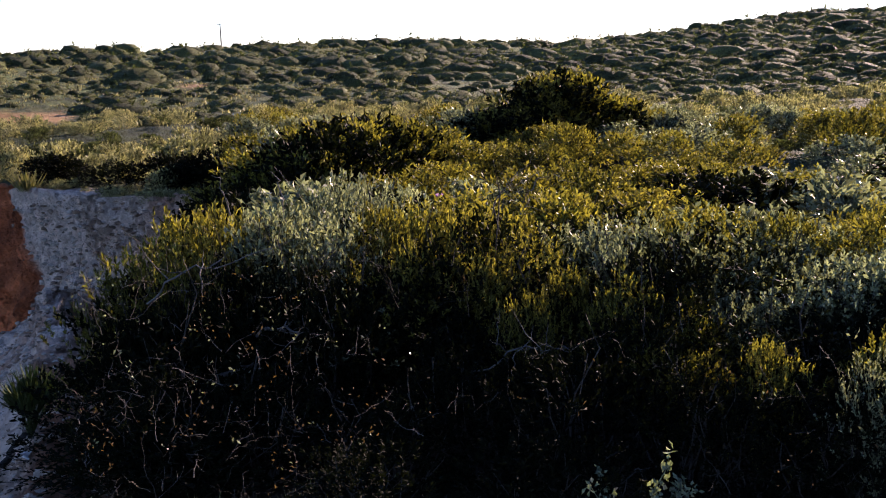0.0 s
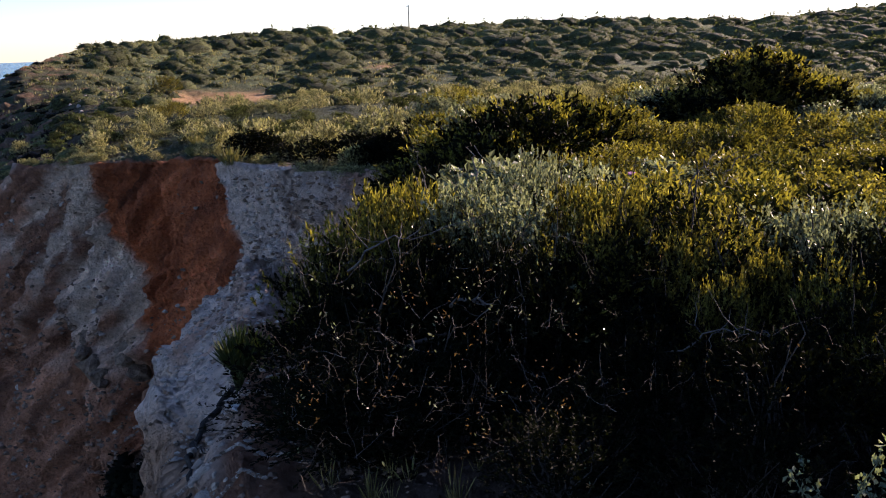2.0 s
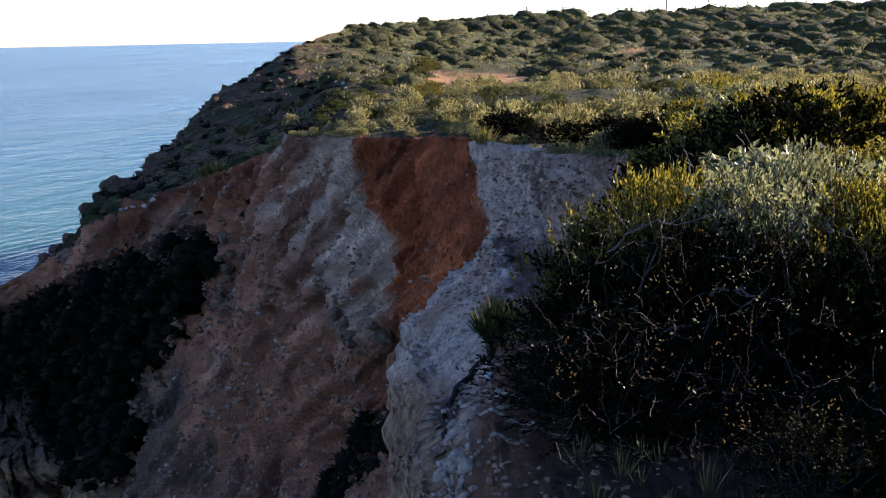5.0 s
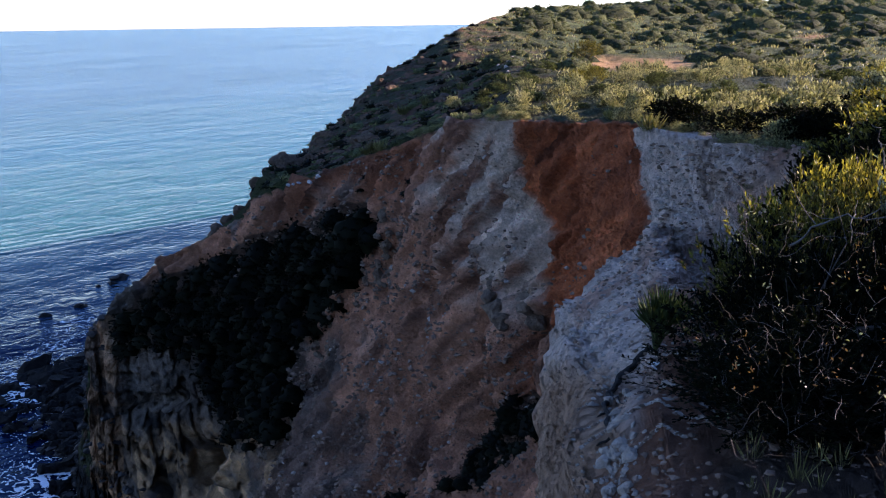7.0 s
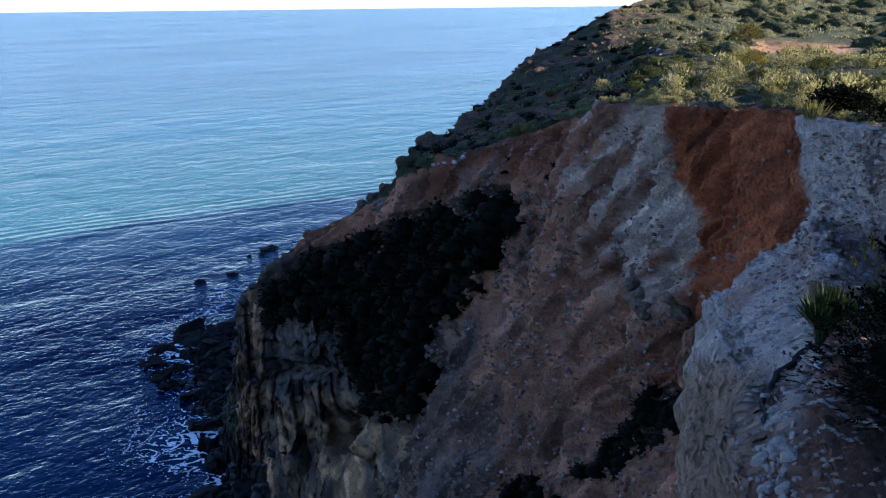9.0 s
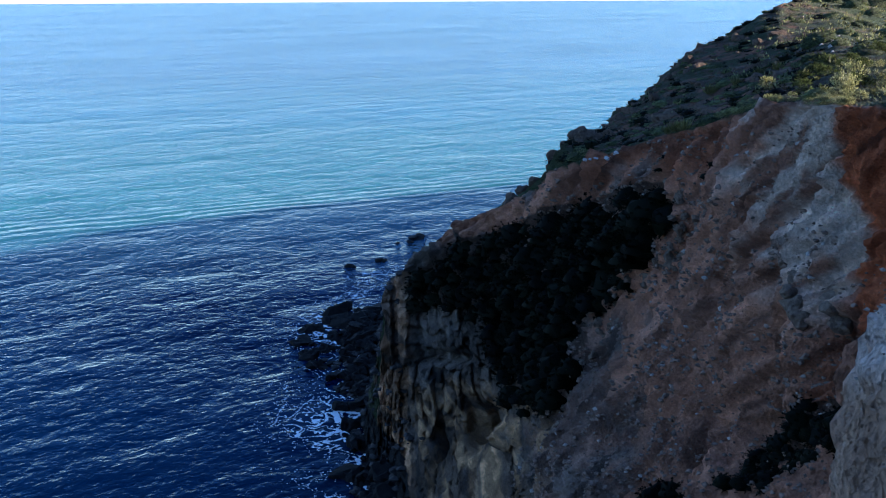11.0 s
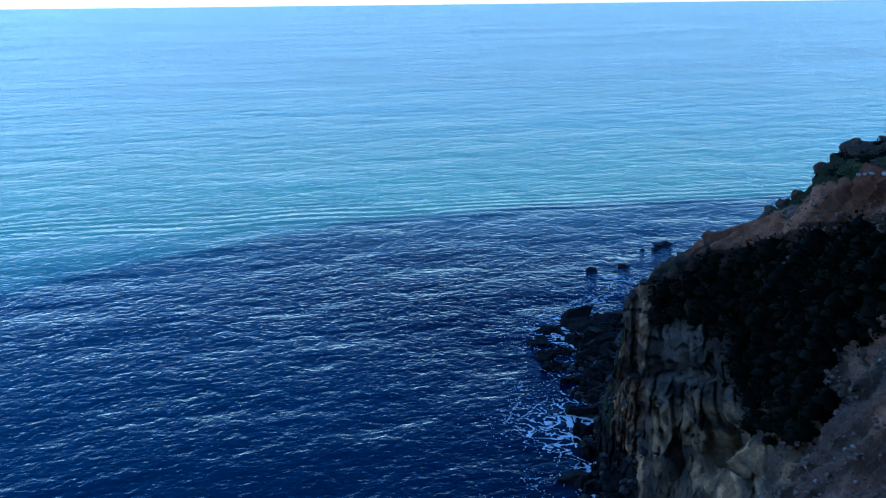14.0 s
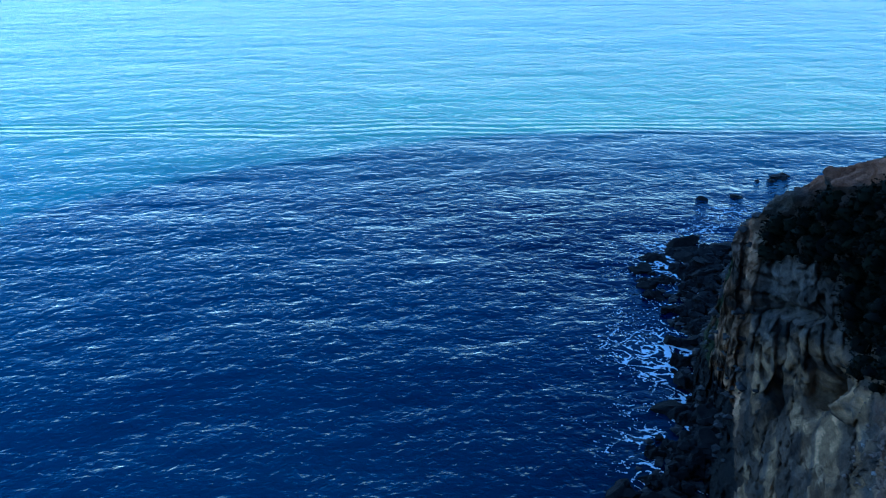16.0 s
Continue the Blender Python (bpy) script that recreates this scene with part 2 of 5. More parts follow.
# ---- the land: profiles about the lookout, each a line of (bearing to the left, distance, height above the eye) ----
NEAR = [(-180, 2.5, -1.7), (-40, 3.0, -1.7), (10, 3.5, -1.75), (20, 4.3, -1.8), (26, 4.9, -1.9), (30.8, 4.8, -2.2), (32, 3.6, -2.3), (34, 2.6, -1.9),
        (45, 2.0, -1.8), (60, 1.7, -1.7), (115, 1.7, -1.7), (150, 2.2, -1.7), (180, 2.5, -1.7)]
BOWL = [(-180, 6, -1.8), (-40, 6, -1.8), (10, 7, -2.0), (16, 8, -2.8), (20.5, 11, -3.5), (22, 13.5, -3.9), (23, 16, -4.2), (23.9, 17.8, -3.9), (24.9, 18, -4.5), (26, 17.5, -4.7), (28.3, 16.5, -5.0), (29.5, 16, -5.2), (30.5, 15, -9.8),
        (33, 16, -11.5), (36, 20, -14.5), (41, 24, -19), (45, 28, -23), (50, 34, -30), (56, 48, -36), (57.5, 54, -38), (58.3, 60, -41), (62, 40, -41), (75, 14, -30), (115, 14, -30), (135, 10, -14), (150, 7, -4), (180, 6, -1.8)]
FOOT = [(-180, 12, -1.9), (-40, 12, -1.9), (10, 12, -2.3), (16, 14.5, -3.9), (20.5, 15.5, -4.6), (22, 16.0, -4.8), (23, 17.2, -4.6), (23.9, 18.7, -4.4), (24.9, 20, -6.2), (26, 21, -8), (29.4, 24, -10), (30.6, 25.5, -10.8), (33, 27, -12.5),
        (36, 31.5, -14.5), (41, 37, -17.5), (45, 42, -21), (48, 46, -24), (50, 56, -29.0), (53.5, 63, -31), (56, 67.3, -33.8), (57.6, 70, -36), (58.3, 71, -40.6), (60, 70, -41), (62, 70, -42), (75, 25, -42), (115, 25, -42),
        (135, 22, -36), (150, 14, -6), (180, 12, -1.9)]
CLEFT = [(-180, 16, -2), (-40, 16, -2), (10, 15, -2.3), (16, 15.4, -3.0), (23.2, 18.0, -3.6), (23.9, 19.2, -3.4), (26, 22.3, -5.2), (28, 24.6, -5.6), (33, 29, -7.5), (36, 34, -10), (41, 42.5, -12.5), (45, 49.5, -17.5), (48, 55, -20), (50, 60, -21),
         (53.5, 66, -23.5), (56, 70, -26), (57.8, 72, -29), (58.6, 72.8, -40.4), (60, 73, -41), (62, 75, -42), (75, 40, -42.5), (115, 40, -42.5), (135, 30, -40), (150, 22, -9), (180, 16, -2)]
RIM = [(-180, 20, -2.2), (-40, 20, -2.2), (10, 17, -2.3), (16, 15.8, -2.15), (20.5, 17, -2.2), (24, 19.5, -2.35), (26, 23, -2.6), (28, 25.5, -2.85), (32, 30, -3.25), (35.4, 35.5, -3.9), (37.4, 39, -4.8),
       (41, 45, -6.5), (44.4, 51, -8.4), (47.6, 57, -10.9), (50, 62, -13.6), (53.5, 68, -16.6), (56, 72, -19.9), (58.1, 73.6, -23.4), (58.9, 75, -38), (60, 76, -40.5), (62, 80, -42), (75, 60, -43), (115, 60, -43), (135, 60, -43), (150, 40, -18), (180, 20, -2.2)]
SHELF = [(-180, 40, -2.5), (-40, 40, -2.2), (10, 35, -2.6), (20, 40, -2.9), (28, 50, -3.2), (32, 60, -3.4), (35, 60, -5.0), (38, 60, -6.4), (40, 60, -7.4), (42.2, 62, -8.4), (44.5, 62, -9.3), (46.5, 61, -9.2),
         (48, 61, -11.2), (50, 65, -14.2), (53.5, 72, -17.8), (56, 76, -22), (58.5, 78, -28), (60, 80, -40), (62, 84, -42), (75, 80, -43), (135, 80, -43), (150, 60, -25), (180, 40, -2.5)]
DIP = [(-180, 90, -2), (-40, 90, -3), (10, 90, -4.3), (26, 85, -4.2), (32, 84, -3.0), (35, 80, -4.2), (38, 78, -5.6), (40, 75, -6.6), (42.2, 72, -8.0), (44.5, 68, -9.4), (46.5, 66, -10.2), (48, 66, -15),
       (50, 72, -22), (53.5, 80, -28), (56, 84, -34), (58.5, 86, -38), (60, 88, -42), (75, 120, -43), (135, 120, -43), (150, 100, -30), (180, 90, -2)]
CREST = [(-180, 240, 13), (-60, 240, 13), (-24.7, 240, 8.5), (-21.4, 240, 8), (-18, 240, 6.1), (-13, 240, 3.7), (-7, 240, 2.5), (1.5, 240, 3.6), (13, 240, 3.4), (19, 230, 2.1), (27, 180, 1.9), (30, 145, 1.25), (32.9, 112, 0.1),
         (35, 98, -1.1), (38, 92, -3.8), (40, 88, -5.3), (42.2, 80, -7.9), (44.5, 74, -10.3), (46.5, 72, -14), (48, 78, -24), (50, 90, -34), (53.5, 100, -40), (58.5, 104, -42), (75, 300, -44), (135, 300, -44), (150, 300, -40), (180, 240, 13)]
FALL = [(-180, 900, 10), (-20, 900, 0), (10, 500, -20), (20, 330, -42), (30, 200, -42), (35, 140, -42), (42, 125, -42), (50, 120, -42), (60, 130, -43), (75, 400, -44), (135, 400, -44), (150, 600, -40), (180, 900, 10)]
END = [(-180, 4800, -8), (0, 4800, -8), (20, 4800, -44), (150, 4800, -44), (180, 4800, -8)]

# ---- helpers of the build ----
rng = np.random.default_rng(7)


def lattice(ix, iy, iz):
    h = (ix * 374761393 + iy * 668265263 + iz * 2147483647) & 0xFFFFFFFF
    h = ((h ^ (h >> 13)) * 1274126177) & 0xFFFFFFFF
    return ((h ^ (h >> 16)) & 0xFFFF) / 32767.5 - 1.0


def value_noise(p):
    i = np.floor(p).astype(np.int64)
    f = p - i
    f = f * f * (3 - 2 * f)
    out = 0
    for dx in (0, 1):
        for dy in (0, 1):
            for dz in (0, 1):
                w = (f[:, 0] if dx else 1 - f[:, 0]) * (f[:, 1] if dy else 1 - f[:, 1]) * (f[:, 2] if dz else 1 - f[:, 2])
                out = out + w * lattice(i[:, 0] + dx, i[:, 1] + dy, i[:, 2] + dz)
    return out


def fbm(p, octaves=4, gain=0.5):
    total, amp = 0, 1.0
    for k in range(octaves):
        total = total + amp * value_noise(p * 2.03 ** k + 17.3 * k)
        amp *= gain
    return total


def mesh_of(name, verts, faces, mat, smooth=False):
    me = bpy.data.meshes.new(name)
    me.from_pydata(np.asarray(verts).tolist(), [], faces if isinstance(faces, list) else np.asarray(faces).tolist())
    me.materials.append(mat)
    if smooth:
        me.shade_smooth()
    return me


def part(name, me, parent, label=""):
    ob = new(name, me)
    ob.parent = parent
    if label:
        ob["label"] = label
    return ob


def at(line, az):
    a, r, z = np.array(line, float).T
    return np.interp(az, a, r), np.interp(az, a, z)


def smooth01(a, lo, hi):
    x = np.clip((a - lo) / (hi - lo), 0, 1)
    return x * x * (3 - 2 * x)


# ---- the land, one sheet out to the horizon ----
LINES = [NEAR, BOWL, FOOT, CLEFT, RIM, SHELF, DIP, CREST, FALL, END]
STEPS = [14, 120, 70, 70, 60, 70, 36, 70, 12, 8]
AZ = np.concatenate([np.arange(-180, -34, 4.0), np.arange(-34, 14, 0.4), np.arange(14, 28.9, 0.16), np.arange(28.9, 31.2, 0.04), np.arange(31.2, 47, 0.14), np.arange(47, 57.4, 0.1), np.arange(57.4, 59.0, 0.025), np.arange(59, 60, 0.1), np.arange(60, 64, 0.4), np.arange(64, 180, 3.0)])


def build_land():
    rr, zz = [np.full(len(AZ), 0.25)], [np.full(len(AZ), -1.65)]
    for line, n in zip(LINES, STEPS):
        r1, z1 = at(line, AZ)
        r0, z0 = rr[-1], zz[-1]
        for k in range(1, n + 1):
            s = (k / n) ** 1.7 if line is BOWL else k / n
            rr.append(r0 + (r1 - r0) * s)
            zz.append(z0 + (z1 - z0) * s)
    r, z = np.array(rr), np.array(zz)
    for _ in range(2):  # round the breaks a little
        z[1:-1] = 0.25 * z[:-2] + 0.5 * z[1:-1] + 0.25 * z[2:]
        z[:, 1:-1] = 0.25 * z[:, :-2] + 0.5 * z[:, 1:-1] + 0.25 * z[:, 2:]
    a = np.radians(AZ)[None, :]
    p = np.stack([-np.sin(a) * r, np.cos(a) * r, EYE + z], -1)
    du = np.gradient(p, axis=0)
    dv = np.gradient(p, axis=1)
    nrm = np.cross(du, dv)
    nrm /= np.linalg.norm(nrm, axis=-1, keepdims=True) + 1e-9
    nrm *= np.sign(nrm[..., 2:3] + 1e-9)
    flat = p.reshape(-1, 3)
    steep = smooth01(1 - nrm[..., 2].ravel(), 0.12, 0.4)
    R = r.ravel()
    azf = np.degrees(np.arctan2(-flat[:, 0], flat[:, 1]))
    h = flat[:, 2] - EYE
    el = np.degrees(np.arctan2(h, R))
    warp = 0.35 * fbm(flat * 0.4 + 9, 3)
    rill_at = np.stack([(azf + 0.6 * el) * 1.1 + warp, el * 0.12, R * 0.02], -1)
    rill = 0.6 - 1.6 * np.abs(fbm(rill_at, 4, 0.55))
    crack = 0.35 - 1.5 * np.abs(fbm(flat * np.array([0.9, 0.9, 0.7]) + 3, 4, 0.6)) ** 0.7
    d = 0.45 * fbm(flat * 0.3, 4) + 0.17 * fbm(flat * np.array([1.1, 1.1, 0.6]), 4, 0.6) + 0.14 * crack + 0.42 * rill * smooth01(R, 20, 28)
    crag = smooth01(azf, 47.5, 50.5) * smooth01(-el, 16.8, 18.2) * (azf < 66) * (R > 40)
    bed = el * 0.8 + 0.5 * fbm(flat * 0.2, 4, 0.6)
    layer = np.floor(bed)
    part_of = bed - layer
    tall = smooth01(-el + 0.4 * fbm(flat * 0.3, 2), 22.2, 22.8)  # pillars below, beds above
    across = azf * 1.5 + 0.5 * fbm(flat * np.array([0.5, 0.5, 0.1]), 4, 0.6)
    column = np.floor(across)
    post = lattice(column.astype(np.int64), (tall > 0.5).astype(np.int64), 7)
    proud = lattice(column.astype(np.int64), layer.astype(np.int64), 5)
    split = np.exp(-(np.minimum(across - column, 1 - across + column) / 0.1) ** 2) * (0.65 + 0.35 * post)
    joint = np.exp(-(np.minimum(part_of, 1 - part_of) / 0.08) ** 2) * (1 - 0.75 * tall)
    stand = crag * (0.55 * post + 0.25 * proud + 0.5 * (1 - tall) - 1.5 * split * (0.45 + 0.55 * tall) - 0.55 * joint + 0.3 * fbm(flat * 0.9 + 13, 3, 0.6) + 0.35 * (0.3 - np.abs(fbm(flat * 1.6 + 29, 4, 0.65))))
    d = d - 0.42 * rill * smooth01(R, 20, 28) * crag
    d = d * (1 - 0.6 * crag)
    # knobs, pillars and hollows of the cliff: bearing, height angle, widths, height
    for a0, e0, wa, we, amp in ((32.7, -17.5, 0.9, 0.7, 0.6), (30.6, -17.5, 0.75, 0.65, 0.5), (32.7, -20.6, 0.4, 1.7, 0.45), (30.7, -19.6, 0.65, 1.5, -1.6), (31.8, -21.6, 0.5, 0.5, -0.6), (34.55, -14.8, 0.25, 0.6, -0.55), (33.15, -14.7, 0.25, 0.6, -0.55),
                                (35.6, -15.7, 0.3, 0.6, -0.5), (33.9, -14.6, 0.25, 0.7, 0.35), (28.9, -15.0, 0.5, 0.5, -0.4), (40.6, -18.2, 0.5, 0.6, -0.4), (38.2, -13.4, 0.4, 0.5, 0.3), (37.2, -17.2, 0.3, 0.5, -0.4),
                                (52.4, -26.2, 0.5, 1.2, -2.4), (51.2, -25.6, 0.45, 0.9, -1.6), (54.9, -27.0, 0.35, 0.8, -1.4), (54.6, -21.8, 1.7, 0.4, -1.2), (50.4, -26.6, 0.35, 0.8, 0.7)):
        d = d + amp * np.exp(-((azf - a0) / wa) ** 2 - ((el - e0) / we) ** 2 + 0.35 * np.clip(fbm(flat * 1.1 + 23, 2), -1, 1)) * (R > 18.5)
    d = d * steep * np.clip(R / 14, 0.12, 1.0) * np.clip(R / 40, 1.0, 1.6)
    d = d + steep * (0.05 * fbm(flat * 4.5, 3, 0.6) + 0.07 * (0.4 - np.abs(fbm(flat * 2.2 + 7, 3, 0.6)))) * smooth01(R, 3.2, 6) * (R < 90)
    chip = value_noise(flat * 3.1 + 31)
    pit = value_noise(flat * np.array([1.2, 1.2, 0.8]) + 57)
    patchy = smooth01(fbm(flat * 0.5 + 71, 3), -0.4, 0.6)
    rough = (0.2 * np.maximum(chip - 0.25, 0) * patchy - 0.85 * np.maximum(pit - 0.5, 0) + 0.07 * fbm(flat * 5.0 + 2, 2) * patchy) * (0.08 + 0.92 * smooth01(R, 9, 19))
    hole = value_noise(flat * np.array([2.3, 2.3, 1.2]) + 83)
    clod = value_noise(flat * 1.7 + 97)
    grain = value_noise(flat * 4.4 + 43)
    rough = rough + (0.3 * np.maximum(clod - 0.4, 0) + 0.22 * np.maximum(grain - 0.35, 0) * smooth01(fbm(flat * 0.6 + 15, 3), -0.1, 0.5) - 1.0 * np.maximum(hole - 0.45, 0) * (0.25 + 0.75 * smooth01(azf, 23.2, 25)) * smooth01(fbm(flat * 0.35 + 61, 3), -0.2, 0.5)) * smooth01(R, 14, 19)
    d = d + rough * np.maximum(steep, 0.5 * smooth01(azf, 15, 17)) * (azf > 14) * (azf < 60) * (R < at(RIM, azf)[0] + 0.3)
    grit = (0.035 * fbm(flat * 2.5, 3, 0.6) + 0.035 * np.maximum(value_noise(flat * 7) - 0.2, 0)) * smooth01(R, 2.2, 3) * (1 - smooth01(R, 9, 14))
    d = d + grit
    lump = 0.16 * fbm(flat * 0.5, 3) * (1 - steep) * smooth01(R, 5, 30) + 0.04 * fbm(flat * 2.5, 3) * (1 - steep) * smooth01(R, 0.5, 3)
    far = 1.2 * fbm(flat * 0.03, 3) * smooth01(R, 110, 200) * (1 - steep) * (1 - smooth01(R, 900, 2000))
    flat = flat + nrm.reshape(-1, 3) * (d + lump + far)[:, None]
    flat[:, :2] -= flat[:, :2] / (R[:, None] + 1e-6) * (stand * steep)[:, None]  # blocks stand out level
    return flat.reshape(p.shape), nrm, p


LAND, LAND_N, LAND_BASE = build_land()


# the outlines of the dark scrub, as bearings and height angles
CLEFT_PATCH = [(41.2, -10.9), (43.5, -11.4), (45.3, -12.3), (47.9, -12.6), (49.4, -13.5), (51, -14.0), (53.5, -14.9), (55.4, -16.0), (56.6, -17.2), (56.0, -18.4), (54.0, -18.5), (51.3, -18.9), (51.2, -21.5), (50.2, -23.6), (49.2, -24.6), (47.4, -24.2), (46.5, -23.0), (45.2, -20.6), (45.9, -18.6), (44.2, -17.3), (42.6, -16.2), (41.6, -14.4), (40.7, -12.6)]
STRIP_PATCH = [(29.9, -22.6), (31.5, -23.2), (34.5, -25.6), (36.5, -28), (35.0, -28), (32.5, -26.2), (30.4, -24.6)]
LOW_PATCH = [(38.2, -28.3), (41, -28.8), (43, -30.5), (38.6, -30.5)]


def land_colours(p, nrm):
    x, y, z = p[..., 0].ravel(), p[..., 1].ravel(), p[..., 2].ravel() - EYE
    az, r = np.degrees(np.arctan2(-x, y)), np.hypot(x, y)
    q = p.reshape(-1, 3)
    w = fbm(q * 0.35, 4) * 1.2
    v = fbm(q * 1.3 + 40, 3)
    steep = smooth01(1 - nrm[..., 2].ravel(), 0.06, 0.25)
    soil = np.array([0.038, 0.052, 0.019])  # earth with low plants
    dirt = np.array([0.34, 0.21, 0.1])
    red = np.array([0.42, 0.115, 0.044])
    brown = np.array([0.4, 0.185, 0.108])
    pale = np.array([0.67, 0.52, 0.395])
    white = np.array([0.7, 0.54, 0.435])
    dark = np.array([0.07, 0.06, 0.05])
    tan = np.array([0.38, 0.2, 0.1])
    litter = np.array([0.06, 0.04, 0.027])
    c = np.tile(soil, (len(x), 1))

    meadow = np.array([0.1, 0.128, 0.045])  # grass between the bushes of the hill
    c = c + (meadow - c) * (smooth01(r, 80, 110) * smooth01(w + v, -0.6, 0.6))[:, None]

    def lay(mask, colour):
        nonlocal c
        m = np.clip(mask, 0, 1)[:, None]
        c = c * (1 - m) + colour * m

    rim_r, rim_z = at(RIM, az)
    face = smooth01(rim_r + 0.6 + 0.3 * v - r, 0, 0.5) * (az > 15) * (az < 64)
    lay(face, brown * 1.0)
    drop = rim_z - z
    lay(face * smooth01(w + 0.3 * v, 0.2, 0.9) * smooth01(az, 40, 44), dark * 2.4)
    el = np.degrees(np.arctan2(z, r))
    streak = fbm(np.stack([(az + 0.6 * el) * 1.5, el * 0.25, 0 * az], -1), 3)
    lay(face * smooth01(az + w * 0.6, 29.5, 31) * (1 - smooth01(az + w * 1.5 + drop * 0.1, 35.5, 37.5)) * (1 - smooth01(drop + w, 4.5, 7.0)) * smooth01(streak + 0.4 * w + 0.3 * v, -0.5, 0.25) * 0.85, pale)
    behind = smooth01(r, at(FOOT, az)[0] - 2.0, at(FOOT, az)[0] - 1.0)
    lay(behind * face * smooth01(az, 22.8, 24.0) * (1 - smooth01(az + 0.25 * w + 0.5 * np.maximum(drop - 1, 0), 31.7, 32.4)) * (1 - smooth01(drop + 0.5 * w, 5.5, 9.0)), red)
    lay(behind * face * smooth01(az, 22.8, 24.0) * (1 - smooth01(az, 31, 33)) * smooth01(drop, 4.5, 6.5) * 0.6, red * 0.6)
    lay(face * smooth01(az + w, 35, 38) * (1 - smooth01(az, 44, 48)) * (1 - smooth01(drop + w, 0.8, 2.2)) * 0.6, red * 0.55 + brown * 0.2)
    band = fbm(np.stack([z * 0.9 + 0.4 * w, az * 0.08, r * 0.02], -1), 3)
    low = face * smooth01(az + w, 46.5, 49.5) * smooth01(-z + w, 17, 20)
    # dark rock of the crag, its missing sky light put into the colour too
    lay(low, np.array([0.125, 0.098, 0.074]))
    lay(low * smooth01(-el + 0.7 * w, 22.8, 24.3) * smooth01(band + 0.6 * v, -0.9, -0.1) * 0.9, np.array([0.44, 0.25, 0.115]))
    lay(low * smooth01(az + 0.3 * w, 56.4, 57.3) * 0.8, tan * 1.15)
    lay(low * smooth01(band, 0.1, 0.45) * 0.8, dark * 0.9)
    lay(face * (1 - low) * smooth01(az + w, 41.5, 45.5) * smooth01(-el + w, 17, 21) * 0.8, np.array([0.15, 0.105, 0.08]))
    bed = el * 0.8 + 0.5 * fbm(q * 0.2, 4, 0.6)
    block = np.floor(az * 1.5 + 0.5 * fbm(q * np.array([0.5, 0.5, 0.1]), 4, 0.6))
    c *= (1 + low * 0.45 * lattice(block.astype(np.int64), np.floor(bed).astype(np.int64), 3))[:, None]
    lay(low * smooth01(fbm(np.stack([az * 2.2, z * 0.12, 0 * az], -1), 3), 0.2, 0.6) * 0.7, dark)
    c *= (1 + face * (0.5 * streak + 0.35 * fbm(np.stack([(az + 0.6 * el) * 4.0, el * 0.7, 0 * az], -1), 3)))[:, None].clip(0.35, 1.8)
    bowl_r = at(BOWL, az)[0]
    rib = (r < rim_r + 0.4) * (az > 14) * (az < 30.4 + 2.4 * (r < 15)) * (r > 3.0) * (1 - smooth01(az, 23.7, 24.0) * smooth01(r, bowl_r + 0.3, bowl_r + 0.8))
    lay(rib * smooth01(r, 3.6, 4.2), white * (0.92 + 0.25 * v[:, None] * 0.5))
    lay(rib * smooth01(w + v, 0.3, 1.0) * 0.6, brown)
    lay(rib * (1 - smooth01(drop + 0.5 * w + 0.3 * v, 0.2, 1.0)) * smooth01(r, 12, 14) * smooth01(w + v, -0.4, 0.5) * 0.6, brown * 0.9)
    lay(rib * smooth01(-el, 20.5, 23) * smooth01(az, 27, 29) * 0.7, tan)
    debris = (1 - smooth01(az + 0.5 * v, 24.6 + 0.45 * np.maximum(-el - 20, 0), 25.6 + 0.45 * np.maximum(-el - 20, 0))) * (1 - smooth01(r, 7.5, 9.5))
    # brown debris and leaf litter, toned down further for the bushes' shade
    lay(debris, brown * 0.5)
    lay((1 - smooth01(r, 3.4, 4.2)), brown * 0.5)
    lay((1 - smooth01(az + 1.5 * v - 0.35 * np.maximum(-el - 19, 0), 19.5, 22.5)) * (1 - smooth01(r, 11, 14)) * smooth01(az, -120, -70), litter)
    hollow = np.zeros(len(x), bool)  # earth under the scrub of the cleft, painted dark as its shade
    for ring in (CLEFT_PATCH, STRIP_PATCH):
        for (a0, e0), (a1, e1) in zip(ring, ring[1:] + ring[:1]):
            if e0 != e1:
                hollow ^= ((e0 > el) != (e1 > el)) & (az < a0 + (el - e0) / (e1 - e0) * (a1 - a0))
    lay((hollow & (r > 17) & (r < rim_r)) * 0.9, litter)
    path = np.exp(-((r - 77 - 3 * v) / 12.0) ** 4) * smooth01(az + 0.6 * v, 21.5, 22.2) * (1 - smooth01(az + 0.6 * v, 26.5, 28))
    lay(path * 1.2, dirt)
    lay(np.exp(-((r - 118) / 3.0) ** 2) * np.exp(-((az - 14.6) / 0.9) ** 2) * 1.5, dirt)
    lay(np.exp(-((az - 33.0 + 0.5 * w) / 0.9) ** 2) * np.exp(-((r - rim_r - 1.0) / 1.0) ** 2) * 1.5, dirt)
    outer = smooth01(r - rim_r, 0.5, 4) * smooth01(az + 2.5 * w + v, 29.5, 38) * (az < 64)
    lay(outer * (0.3 + 0.7 * smooth01(w + v, -0.3, 0.5)), np.array([0.07, 0.048, 0.028]))
    lay(outer * smooth01(fbm(q * np.array([0.5, 0.5, 0.15]), 3) + 0.5 * v, 0.1, 0.7) * 0.8, brown * 0.5)
    lay((z < -36).astype(float), dark * 0.3)
    return c


